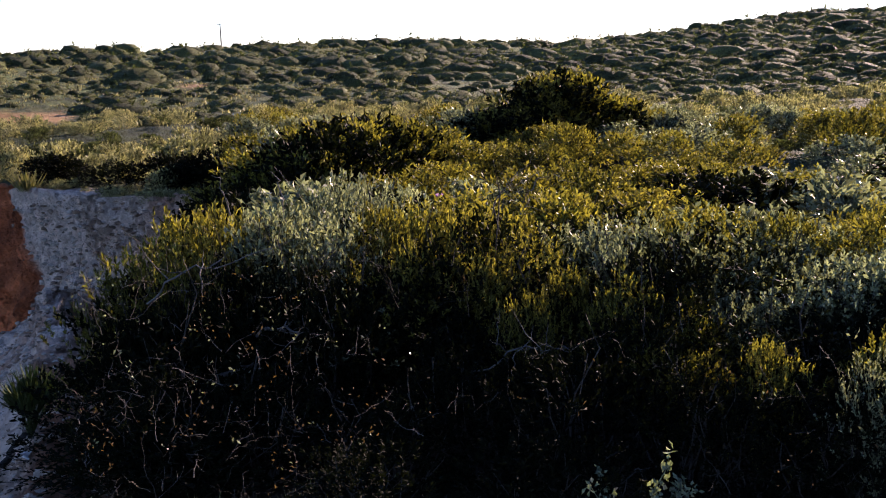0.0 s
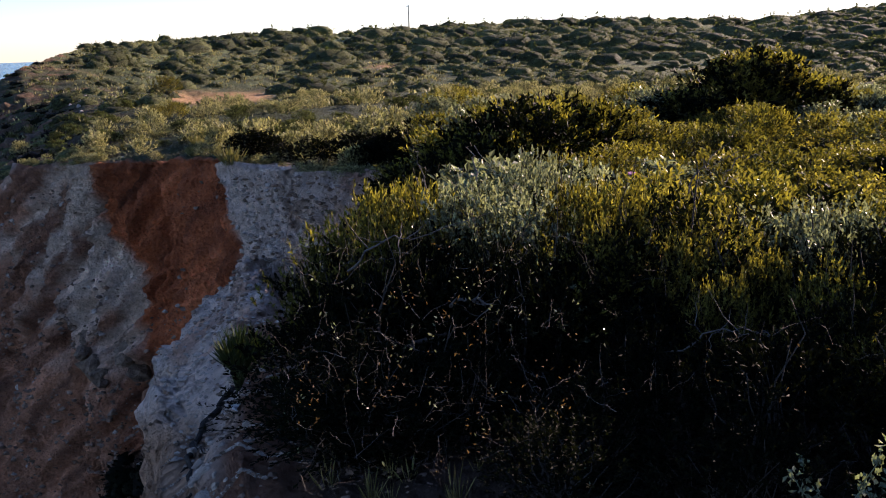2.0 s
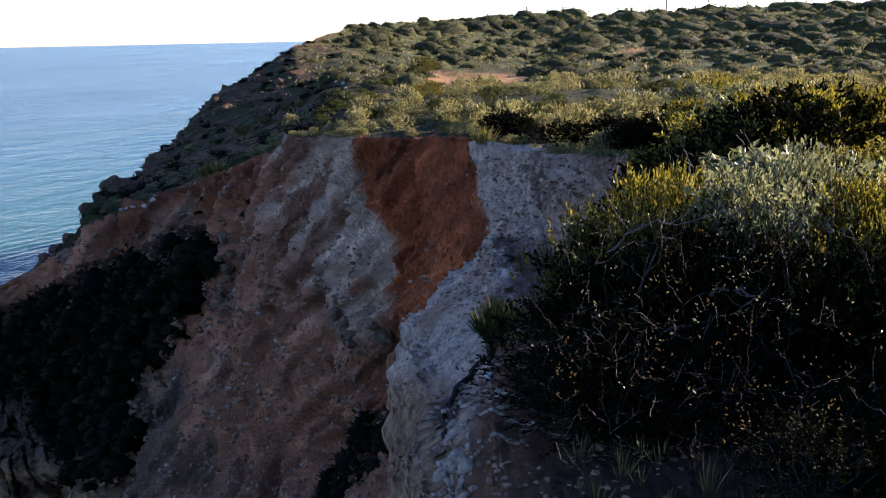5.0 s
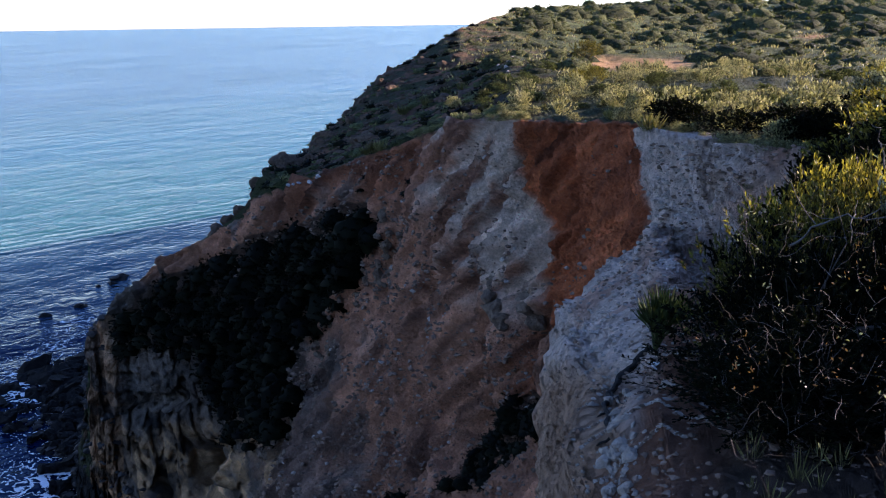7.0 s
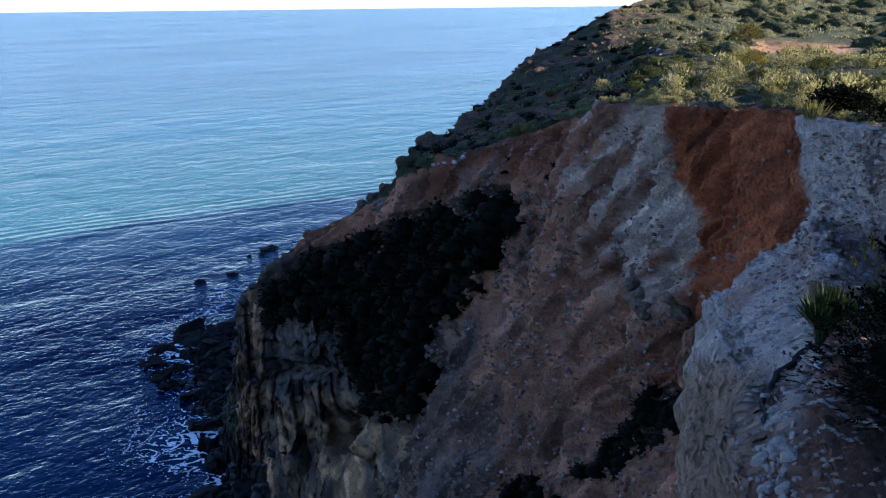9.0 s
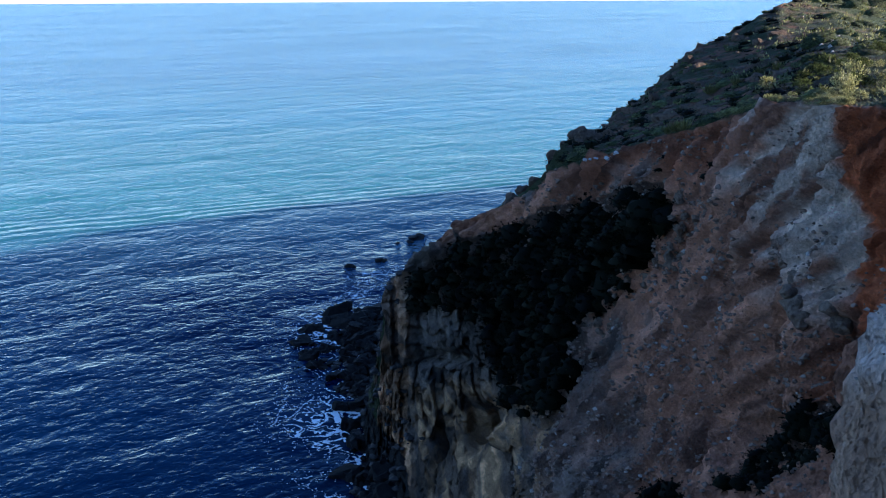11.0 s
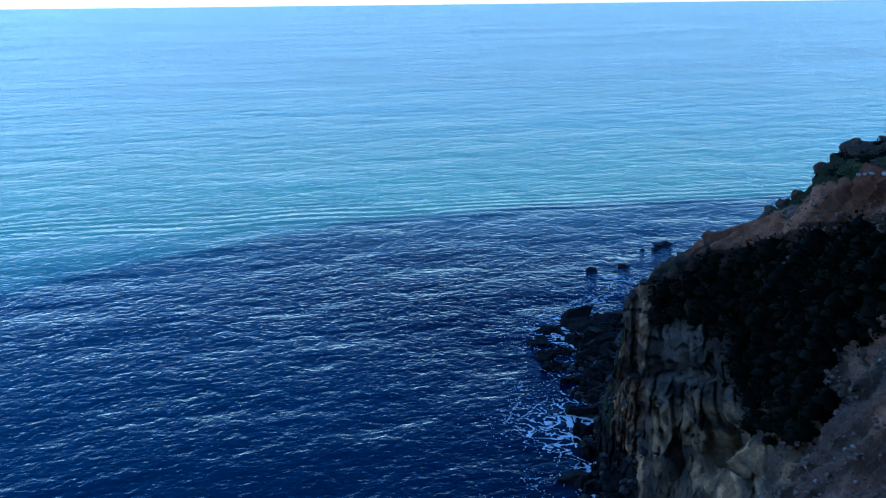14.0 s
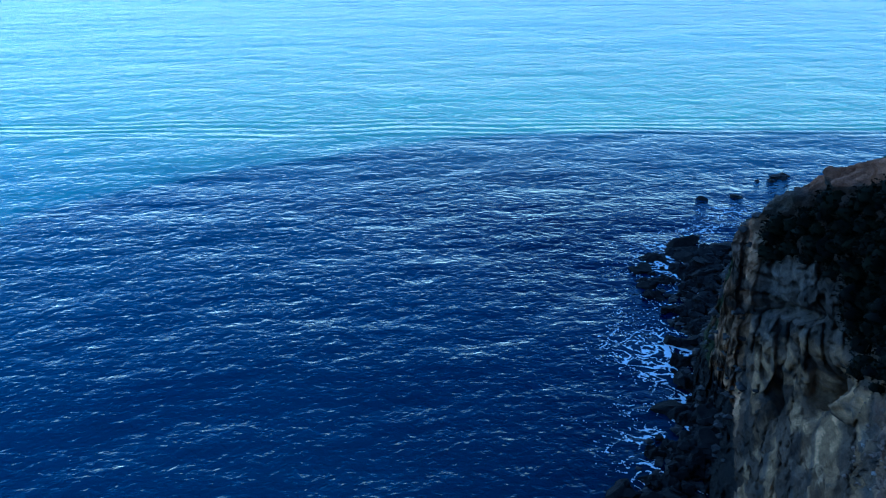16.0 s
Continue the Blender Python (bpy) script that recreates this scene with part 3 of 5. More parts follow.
nr, nc = LAND.shape[:2]
idx = np.arange(nr * nc).reshape(nr, nc)
quads = np.stack([idx[:-1, :-1], idx[1:, :-1], idx[1:, 1:], idx[:-1, 1:]], -1).reshape(-1, 4)
wrap = np.stack([idx[:-1, -1], idx[1:, -1], idx[1:, 0], idx[:-1, 0]], -1)
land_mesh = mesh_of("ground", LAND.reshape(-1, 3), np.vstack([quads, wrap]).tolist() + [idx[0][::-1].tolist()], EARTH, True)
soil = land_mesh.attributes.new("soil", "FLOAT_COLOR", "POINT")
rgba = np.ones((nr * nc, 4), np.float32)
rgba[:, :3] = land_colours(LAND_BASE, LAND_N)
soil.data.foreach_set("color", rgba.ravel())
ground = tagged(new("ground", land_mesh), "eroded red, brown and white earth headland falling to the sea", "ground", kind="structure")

LAND_R = np.hypot(LAND[..., 0], LAND[..., 1])


def height(x, y):
    """The land's height above the sea at a place."""
    az = math.degrees(math.atan2(-x, y))
    j = int(np.argmin(np.abs(AZ - az)))
    return float(np.interp(math.hypot(x, y), np.maximum.accumulate(LAND_R[:, j]), LAND[:, j, 2]))


def polar(az, r):
    a = radians(az)
    return -math.sin(a) * r, math.cos(a) * r


# ---- the sea ----
def build_sea():
    radii = np.concatenate([[0.0], np.geomspace(4, 6000, 90)])
    th = np.linspace(0, 2 * np.pi, 181)[:-1]
    v = np.array([(0, 0, 0)] + [(r * math.cos(t), r * math.sin(t), 0) for r in radii[1:] for t in th])
    n = len(th)
    f = [(0, 1 + k, 1 + (k + 1) % n) for k in range(n)]
    for i in range(len(radii) - 2):
        b = 1 + i * n
        f += [(b + k, b + n + k, b + n + (k + 1) % n, b + (k + 1) % n) for k in range(n)]
    return mesh_of("sea", v, f, WATER, True)


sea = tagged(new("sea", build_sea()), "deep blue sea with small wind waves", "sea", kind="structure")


# ---- plants ----
def leaf_cloud(base, way, length, width, fold=0.25):
    """Folded leaves: base points, directions, lengths and widths."""
    n = len(base)
    way = way / (np.linalg.norm(way, axis=1, keepdims=True) + 1e-9)
    side = np.cross(way, rng.normal(size=(n, 3)))
    side /= np.linalg.norm(side, axis=1, keepdims=True) + 1e-9
    up = np.cross(side, way)
    L, W = length[:, None], width[:, None]
    mid = base + way * L * 0.55
    v = np.stack([base, mid + side * W * 0.5 + up * W * fold, base + way * L - up * L * 0.08, mid - side * W * 0.5 + up * W * fold], 1).reshape(-1, 3)
    k = np.arange(n)[:, None] * 4
    f = np.concatenate([k + np.array([[0, 1, 2]]), k + np.array([[0, 2, 3]])])
    return v, f


def tubes(paths, sides=5):
    """Tapered twigs: a list of (points, radii)."""
    vs, fs, o = [], [], 0
    for pts, rad in paths:
        pts = np.asarray(pts, float)
        d = np.gradient(pts, axis=0)
        d /= np.linalg.norm(d, axis=1, keepdims=True) + 1e-9
        ref = np.array([0.3, 0.2, 0.93])
        s = np.cross(d, ref)
        s /= np.linalg.norm(s, axis=1, keepdims=True) + 1e-9
        u = np.cross(s, d)
        n = len(pts)
        for k in range(n):
            for j in range(sides):
                t = 2 * math.pi * j / sides
                vs.append(pts[k] + rad[k] * (math.cos(t) * s[k] + math.sin(t) * u[k]))
        for k in range(n - 1):
            for j in range(sides):
                j2 = (j + 1) % sides
                fs.append((o + k * sides + j, o + k * sides + j2, o + (k + 1) * sides + j2, o + (k + 1) * sides + j))
        o += n * sides
    return np.array(vs), fs


def twig(start, end, rad, bend=0.15, n=6):
    start, end = np.asarray(start, float), np.asarray(end, float)
    s = np.linspace(0, 1, n)[:, None]
    pts = start + (end - start) * s + np.cumsum(rng.normal(0, bend / n, (n, 3)), 0) * np.linalg.norm(end - start)
    return pts, rad * np.linspace(1, 0.25, n)


def crown(lobes, h, rad, sprigs, per, leaf, width, upright, stem, low=0.0):
    """A lumpy crown: sprigs of leaves over several lobes. Returns leaf mesh data and the sprigs' feet."""
    cs, rs = [], []
    for k in range(lobes):
        t = rng.uniform(0, 2 * math.pi)
        d = rad * 0.62 * math.sqrt(rng.uniform()) * (k > 0)
        s = rng.uniform(0.3, 0.56) if k else 0.68
        cs.append((d * math.cos(t), d * math.sin(t), h * (0.96 - s * 0.72 - 0.22 * d / rad) * (1 - low)))
        rs.append((rad * s, rad * s, h * s * 0.72 * (1 + 0.5 * low)))
    cs, rs = np.array(cs), np.array(rs)
    k = rng.integers(0, lobes, sprigs)
    u = rng.normal(size=(sprigs, 3))
    u /= np.linalg.norm(u, axis=1, keepdims=True)
    u[:, 2] = np.where(u[:, 2] < -0.75, -u[:, 2], u[:, 2])
    depth = 1 - 0.45 * rng.uniform(size=(sprigs, 1)) ** 1.6
    foot = cs[k] + u * rs[k] * depth
    foot[:, 2] = np.maximum(foot[:, 2], 0.02)
    way = u + np.array([0, 0, upright]) + rng.normal(0, 0.25, (sprigs, 3))
    way /= np.linalg.norm(way, axis=1, keepdims=True)
    s = np.linspace(0, 1, per)[None, :, None] * stem * rng.uniform(0.6, 1.3, (sprigs, 1, 1))
    base = (foot[:, None] + way[:, None] * s).reshape(-1, 3)
    out = rng.normal(size=(sprigs, per, 3)) * 0.6 + way[:, None] * (0.75 + 0.5 * upright)
    n = sprigs * per
    v, f = leaf_cloud(base, out.reshape(-1, 3), leaf * rng.uniform(0.6, 1.3, n), width * rng.uniform(0.7, 1.25, n))
    return v, f, foot


def shrub(name, label, mat, lobes, h, rad, sprigs, per, leaf, width, upright, stem, twigs=14, low=0.0):
    """A shrub: an empty at its base, woody branches and foliage."""
    v, f, foot = crown(lobes, h, rad, sprigs, per, leaf, width, upright, stem, low)
    root = new(name)
    root.empty_display_size = 0.2
    tagged(root, label, "shrub")
    pick = foot[rng.integers(0, len(foot), twigs)]
    tv, tf = tubes([twig((0.12 * p[0], 0.12 * p[1], -0.05), p, 0.009 * rad / 0.55, 0.3) for p in pick], 4)
    part("wood", mesh_of("wood", tv, tf, TWIG, True), root)
    part("foliage", mesh_of("foliage", v, f, mat), root)
    return root


def mound(name, label, mat, h, rad, leaves, leaf, width, shag=1.08):
    """A low rounded scrub bush: a lumpy leafy dome, feathered with single leaves."""
    bm = bmesh.new()
    bmesh.ops.create_icosphere(bm, subdivisions=2, radius=1.0)
    p = np.array([v.co for v in bm.verts])
    off = rng.uniform(0, 50)
    lump = 1 + 0.3 * fbm(p * 1.3 + off, 2) + 0.2 * fbm(p * 4.0 + off, 2, 0.6)
    p = p * lump[:, None] * (rad * 0.92, rad * 0.92, h * 0.88)
    for v, c in zip(bm.verts, p):
        v.co = c
    bmesh.ops.delete(bm, geom=[v for v in bm.verts if v.co.z < -0.4 * h], context="VERTS")
    bm.verts.ensure_lookup_table()
    dome_v = np.array([v.co for v in bm.verts])
    ids = {v: k for k, v in enumerate(bm.verts)}
    dome_f = [[ids[v] for v in g.verts] for g in bm.faces]
    bm.free()
    u = dome_v[rng.integers(0, len(dome_v), leaves)] * rng.uniform(0.94, shag, (leaves, 1))
    way = 0.6 * u / (rad, rad, h) + rng.normal(0, 0.6, (leaves, 3)) + (0, 0, 0.3)
    lv, lf = leaf_cloud(u, way, leaf * rng.uniform(0.6, 1.3, leaves), width * rng.uniform(0.7, 1.3, leaves))
    root = new(name)
    tagged(root, label, "shrub")
    tv, tf = tubes([twig((0, 0, -0.1), (0.3 * rad * math.cos(k), 0.3 * rad * math.sin(k), 0.5 * h), 0.03 * rad) for k in (0, 2, 4)], 4)
    part("wood", mesh_of("wood", tv, tf, TWIG, True), root)
    part("foliage", mesh_of("foliage", np.vstack([dome_v, lv]), dome_f + (lf + len(dome_v)).tolist(), mat, True), root)
    return root


def plant(proto, az, r, scale=1.0, tall=1.0, sink=0.05, xy=None):
    x, y = xy if xy else polar(az, r)
    m = Matrix.Translation((x, y, height(x, y) - sink)) @ Matrix.Rotation(rng.uniform(0, 6.28), 4, "Z") @ Matrix.Diagonal((scale, scale, scale * tall, 1))
    return copy_thing(proto, m)


def retire(ob):
    for o in (*ob.children_recursive, ob):
        bpy.data.objects.remove(o)


def leaves_of(p):
    return next(c for c in p.children if c.name.startswith("foliage")).data


def spot(az, el, least=0.0):
    """The place on the land, beyond a least distance, where the line of sight from the lookout at that bearing and height angle meets it."""
    j = int(np.argmin(np.abs(AZ - az)))
    p = LAND[8:, j]
    rise = np.degrees(np.arctan2(p[:, 2] - EYE, np.hypot(p[:, 0], p[:, 1])))
    k = int(np.argmax((rise >= el) & (np.hypot(p[:, 0], p[:, 1]) > least)))
    return Vector(p[k])


def spot_from(az, el, eye=(-0.22, -0.22, 39.97)):
    """As spot(), from a place further along the path."""
    a, e = radians(az), radians(el)
    way = Vector((-math.sin(a) * math.cos(e), math.cos(a) * math.cos(e), math.sin(e)))
    s = 2.0
    while s < 60:
        p = Vector(eye) + way * s
        if p.z <= height(p.x, p.y):
            break
        s *= 1.01
    return p


def sight(az, el, r):
    """A place at a bearing, height angle and level distance from the lookout."""
    x, y = polar(az, r)
    return Vector((x, y, EYE + r * math.tan(radians(el))))


def joined(name, label, category, pieces, mat, smooth=False):
    """Many pieces too small to pick apart, as one object of kind stuff. pieces: (verts, faces, matrix)."""
    vs, fs, o = [], [], 0
    for v, f, m in pieces:
        a = np.array(m)
        vs.append(v @ a[:3, :3].T + a[:3, 3])
        fs += [[i + o for i in g] for g in f]
        o += len(v)
    return tagged(new(name, mesh_of(name, np.vstack(vs), fs, mat, smooth)), label, category, kind="stuff")


def spin(p, scale, tall=1.0):
    return Matrix.Translation(p) @ Matrix.Rotation(rng.uniform(0, 6.28), 4, "Z") @ Matrix.Diagonal((scale, scale, scale * tall, 1))


GOLD = [shrub("gold_shrub", "dense golden-green shrub glowing in low sunlight", LEAF_GOLD, 14, 1.1, 0.6, 440, 12, 0.035, 0.0135, 1.05, 0.085) for _ in range(3)]
GREY = [shrub("grey_shrub", "grey-green rockrose shrub with soft felted leaves", LEAF_GREY, 14, 1.05, 0.6, 360, 10, 0.036, 0.019, 0.45, 0.1) for _ in range(3)]
DARK = [shrub("dark_shrub", "rounded shrub with shade painted into its near-black leaves", LEAF_SHADE, 9, 1.1, 0.62, 290, 9, 0.048, 0.02, 0.5, 0.12, 34) for _ in range(2)]
GOLD_B = [shrub("gold_shrub", "golden-green shrub behind the thicket", LEAF_GOLD, 9, 1.1, 0.62, 340, 9, 0.058, 0.022, 1.2, 0.11, 8) for _ in range(2)]
GREY_B = [shrub("grey_shrub", "silvery grey-green rockrose behind the thicket", LEAF_GREY, 8, 1.05, 0.62, 250, 8, 0.08, 0.034, 0.6, 0.12, 8) for _ in range(2)]
DARK_B = [shrub("dark_shrub", "dark rounded evergreen bush behind the thicket, some added to block sun", LEAF_SHADE, 8, 1.1, 0.65, 230, 9, 0.08, 0.038, 0.4, 0.12, 8) for _ in range(2)]
SHELF_G = [shrub("shelf_shrub", "low pale green scrub bush on the cliff-top shelf", LEAF_SHELF, 7, 0.62, 0.52, 105, 6, 0.085, 0.04, 1.1, 0.15, 4) for _ in range(3)]
SLOPE = [mound("slope_shrub", "evergreen bush clinging to the shaded cliff, shade painted into its leaves", LEAF_SHADE, 0.85, 0.78, 300, 0.14, 0.068, 1.28) for _ in range(3)]
HILL = [mound("hill_shrub", "low rounded scrub bush on the hillside", LEAF_HILL, 0.8, 0.92, 210, 0.11, 0.06, 1.16) for _ in range(5)]

HILL_FAR = [mound("hill_shrub", "low rounded scrub bush on the far hillside", LEAF_HILL, 0.8, 0.92, 60, 0.15, 0.085, 1.16) for _ in range(4)]


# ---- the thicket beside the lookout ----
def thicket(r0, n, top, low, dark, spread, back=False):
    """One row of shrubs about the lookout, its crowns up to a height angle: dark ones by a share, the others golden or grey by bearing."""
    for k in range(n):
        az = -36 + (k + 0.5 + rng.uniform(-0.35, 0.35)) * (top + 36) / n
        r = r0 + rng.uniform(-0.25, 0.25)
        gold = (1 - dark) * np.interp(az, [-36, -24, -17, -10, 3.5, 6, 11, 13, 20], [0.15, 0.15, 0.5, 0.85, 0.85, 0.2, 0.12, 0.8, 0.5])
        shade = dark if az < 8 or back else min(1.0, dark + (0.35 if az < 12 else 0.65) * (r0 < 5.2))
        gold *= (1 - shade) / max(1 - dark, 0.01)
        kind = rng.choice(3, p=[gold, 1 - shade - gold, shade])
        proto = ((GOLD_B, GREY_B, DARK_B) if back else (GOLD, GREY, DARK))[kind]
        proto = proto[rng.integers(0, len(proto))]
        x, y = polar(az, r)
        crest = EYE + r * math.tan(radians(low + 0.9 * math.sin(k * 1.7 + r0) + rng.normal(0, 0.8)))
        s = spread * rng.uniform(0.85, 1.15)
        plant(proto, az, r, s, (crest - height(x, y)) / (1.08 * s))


# front rows all near-black, the thicket's shaded side painted by leaf colour
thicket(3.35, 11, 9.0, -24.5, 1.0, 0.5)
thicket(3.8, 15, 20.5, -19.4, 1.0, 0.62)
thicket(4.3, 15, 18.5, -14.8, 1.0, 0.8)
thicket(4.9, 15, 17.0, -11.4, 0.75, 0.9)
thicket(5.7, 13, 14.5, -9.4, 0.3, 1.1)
# the bushes that catch the light: bearing, crest, distance, spread, kind
LIT = [(15.5, -8.0, 5.2, 0.9, GOLD), (13.1, -7.6, 5.1, 0.8, GOLD), (17.8, -9.4, 5.0, 0.8, GOLD), (19.4, -11.4, 4.9, 0.7, GOLD), (14.4, -10.6, 4.7, 0.55, GOLD), (11.0, -7.6, 5.05, 0.8, GREY), (9.2, -7.4, 5.0, 0.8, GREY), (7.5, -8.3, 5.05, 0.75, GREY),
       (6.4, -5.8, 6.3, 0.6, GREY), (3.4, -6.5, 6.6, 0.7, GREY), (3.5, -8.2, 5.3, 0.8, GOLD), (1.2, -8.1, 5.3, 0.85, GOLD), (-1.1, -8.6, 5.2, 0.85, GOLD), (-3.6, -8.9, 5.2, 0.85, GOLD),
       (2.0, -10.4, 4.8, 0.55, GOLD), (-1.6, -11.0, 4.7, 0.6, GOLD), (-5.2, -10.6, 4.8, 0.65, GOLD), (-9.6, -8.9, 5.3, 0.9, GREY), (-12.2, -8.7, 5.2, 0.95, GREY), (-10.6, -10.4, 4.8, 0.6, GREY), (-7.4, -12.3, 4.5, 0.5, GOLD), (-11.2, -12.6, 4.4, 0.55, GOLD),
       (-5.4, -13.4, 4.3, 0.4, GOLD), (-14.6, -14.2, 4.2, 0.5, GOLD), (-13.4, -16.6, 3.9, 0.38, GOLD), (-16.0, -17.0, 3.8, 0.36, GOLD), (-20.2, -15.8, 3.85, 0.4, GOLD), (-26.0, -15.6, 3.6, 0.32, GREY), (-23.0, -11.0, 4.7, 0.75, GREY), (-18.2, -10.2, 5.0, 0.8, GREY),
       (-21.2, -8.7, 5.6, 0.85, GREY), (-27.0, -9.5, 4.9, 0.85, GREY), (-15.0, -9.2, 5.5, 0.8, GOLD), (-24.6, -8.4, 6.0, 0.8, GOLD), (-27.5, -14.5, 4.0, 0.6, GOLD), (-17.6, -13.2, 4.4, 0.5, GREY)]
# near-black shrubs in front stand in for the bushes' shaded lower sides
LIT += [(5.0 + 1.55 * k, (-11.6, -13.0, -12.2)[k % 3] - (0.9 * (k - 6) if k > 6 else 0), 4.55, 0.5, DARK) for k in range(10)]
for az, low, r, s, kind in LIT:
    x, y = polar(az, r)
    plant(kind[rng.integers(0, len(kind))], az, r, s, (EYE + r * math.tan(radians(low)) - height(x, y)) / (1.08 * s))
thicket(7.0, 12, 11, -8.4, 0.1, 1.2, True)
thicket(8.4, 12, 9.5, -8.0, 0.1, 1.3, True)
thicket(10.2, 11, 9, -7.3, 0.1, 1.4, True)
thicket(12.4, 10, 8, -6.4, 0.1, 1.5, True)
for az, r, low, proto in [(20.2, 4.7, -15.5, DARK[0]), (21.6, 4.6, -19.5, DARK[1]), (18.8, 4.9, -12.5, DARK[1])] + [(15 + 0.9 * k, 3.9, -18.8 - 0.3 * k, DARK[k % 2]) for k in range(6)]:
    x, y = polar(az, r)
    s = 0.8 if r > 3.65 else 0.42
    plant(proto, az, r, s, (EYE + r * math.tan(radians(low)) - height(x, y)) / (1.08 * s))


# unseen bushes added behind the thicket to keep the sun off the bank
for az, r, low in [(11, 8.7, -9.5), (13, 8.6, -10), (10, 9.6, -9), (14.6, 8.0, -11), (16.2, 7.6, -13), (12.2, 9.8, -9), (11.7, 11.4, -8.3), (9, 12, -7.6), (14, 10.6, -9.4), (13, 11.8, -8.2), (12.5, 10.2, -8.4), (10.5, 10.8, -7.9), (13.5, 9.2, -9.2), (8.5, 11, -7.6), (15.2, 9.2, -10.4)]:
    x, y = polar(az, r)
    plant(DARK_B[0], az, r, 1.1, (EYE + r * math.tan(radians(low)) - height(x, y)) / 1.1)


def grey_herb(az, r, h, n):
    """A pale felted herb with broad leaves, in front of the thicket."""
    x, y = polar(az, r)
    root = new("grey_herb")
    root.location = (x, y, height(x, y))
    tagged(root, "pale grey-green felted herb in front of the thicket", "herb")
    for k in range(n):
        t = rng.uniform(0, 6.28)
        tip = np.array([math.cos(t) * 0.16, math.sin(t) * 0.16, h * rng.uniform(0.6, 1.0)]) * rng.uniform(0.6, 1)
        pts, rad = twig((0, 0, 0), tip, 0.005, 0.2)
        v, f = tubes([(pts, rad)], 5)
        stem = part("stem", mesh_of("stem", v, f, LEAF_HERB, True), root)
        m = 40
        base = pts[rng.integers(2, 6, m)] + rng.normal(0, 0.01, (m, 3))
        v, f = leaf_cloud(base, rng.normal(0, 0.8, (m, 3)) + (0, 0, 0.5), rng.uniform(0.016, 0.034, m), rng.uniform(0.011, 0.019, m))
        part("leaves", mesh_of("leaves", v, f, LEAF_HERB), stem, "pale felted leaves")


grey_herb(-11.9, 3.0, 0.42, 7)
grey_herb(-15.2, 3.0, 0.3, 4)
grey_herb(-20.5, 3.05, 0.25, 4)


def twig_tangle(mat, count, rad, reach, label):
    """Bare thin twigs standing out of the shaded side of the thicket."""
    paths = []
    for k in range(count):
        az, el = (rng.uniform(-32, 23) if k % 3 == 0 else rng.uniform(6, 23)), rng.uniform(-27, -11.5)
        r = np.interp(el, [-27, -18, -12, -9], [3.15, 3.55, 4.1, 4.7]) + rng.normal(0, 0.12)
        p = np.array(sight(az, el, r))
        q = p + rng.normal(0, reach, 3) + (0, 0, rng.uniform(-0.02, 0.1))
        pts, rr = twig(p, q, rad * rng.uniform(0.5, 1.3), 0.28, 7)
        paths.append((pts, rr))
        for _ in range(2):
            a = pts[rng.integers(1, 6)]
            paths.append(twig(a, a + rng.normal(0, reach * 0.5, 3), rad * 0.5, 0.5, 5))
    v, f = tubes(paths, 3)
    tagged(new("twig_tangle", mesh_of("twig_tangle", v, f, mat, True)), label, "twigs", kind="stuff")


twig_tangle(TWIG, 130, 0.0017, 0.1, "tangle of thin dark bare twigs in the thicket")
twig_tangle(TWIG_PALE, 80, 0.0012, 0.05, "tangle of thin pale dead twigs in the thicket")


def dead_leaves():
    """Dry brown leaves and stray green sprays caught in the shaded twigs."""
    for name, label, mat, n, leaf in (("dry_leaves", "dry brown leaves caught among the twigs of the thicket", LEAF_DRY, 150, 0.016), ("stray_leaves", "stray small leaves on the shaded side of the thicket", LEAF_GREY, 90, 0.018)):
        az, el = rng.uniform(-30, 23, n), rng.uniform(-27, -12, n)
        az = np.where(rng.uniform(size=n) < 0.6, rng.uniform(4, 23, n), az)
        r = np.interp(el, [-27, -18, -12, -9], [3.15, 3.5, 4.05, 4.6]) + rng.normal(0, 0.12, n)
        keep = fbm(np.stack([az * 0.35, el * 0.5, 0 * az + n], -1), 2) > -0.1
        base = np.array([sight(a, e, d) for a, e, d in zip(az[keep], el[keep], r[keep])])
        base = np.repeat(base, 4, 0) + rng.normal(0, 0.03, (4 * len(base), 3))
        m = len(base)
        v, f = leaf_cloud(base, rng.normal(0, 0.8, (m, 3)) + (0, 0, 0.3), leaf * rng.uniform(0.6, 1.3, m), leaf * 0.5 * rng.uniform(0.7, 1.2, m))
        tagged(new(name, mesh_of(name, v, f, mat)), label, "leaves", kind="stuff")


dead_leaves()
# larger bushes behind it
for az, r, s, tall in [(7.5, 13.2, 1.6, 0.8), (4.5, 14.2, 1.7, 0.75), (2, 15, 1.6, 0.7), (11.2, 13.4, 1.5, 0.75), (13.6, 14.2, 1.3, 0.7), (8.5, 12.2, 1.4, 0.75), (6, 15.5, 1.9, 0.65), (9.5, 14.8, 1.5, 0.6), (3, 16, 1.5, 0.55), (-6.5, 21, 2.4, 0.72), (-3, 20, 1.9, 0.6), (-9.3, 21.5, 1.9, 0.68)]:
    plant(DARK_B[0], az, r, s, tall)
    plant(GOLD_B[1], az - 0.5, r + 0.3, s * 0.97, tall * 1.1)
    plant(GOLD_B[0], az + 0.4, r - 0.2, s * 0.8, tall * 1.2)
for k in range(120):
    az, r = rng.uniform(-34, 12), rng.uniform(13.5, 29)
    proto = (GREY_B, GREY_B, GOLD_B)[rng.integers(0, 3)][rng.integers(0, 2)]
    plant(proto, az, r, rng.uniform(0.9, 1.4), rng.uniform(0.6, 0.9))

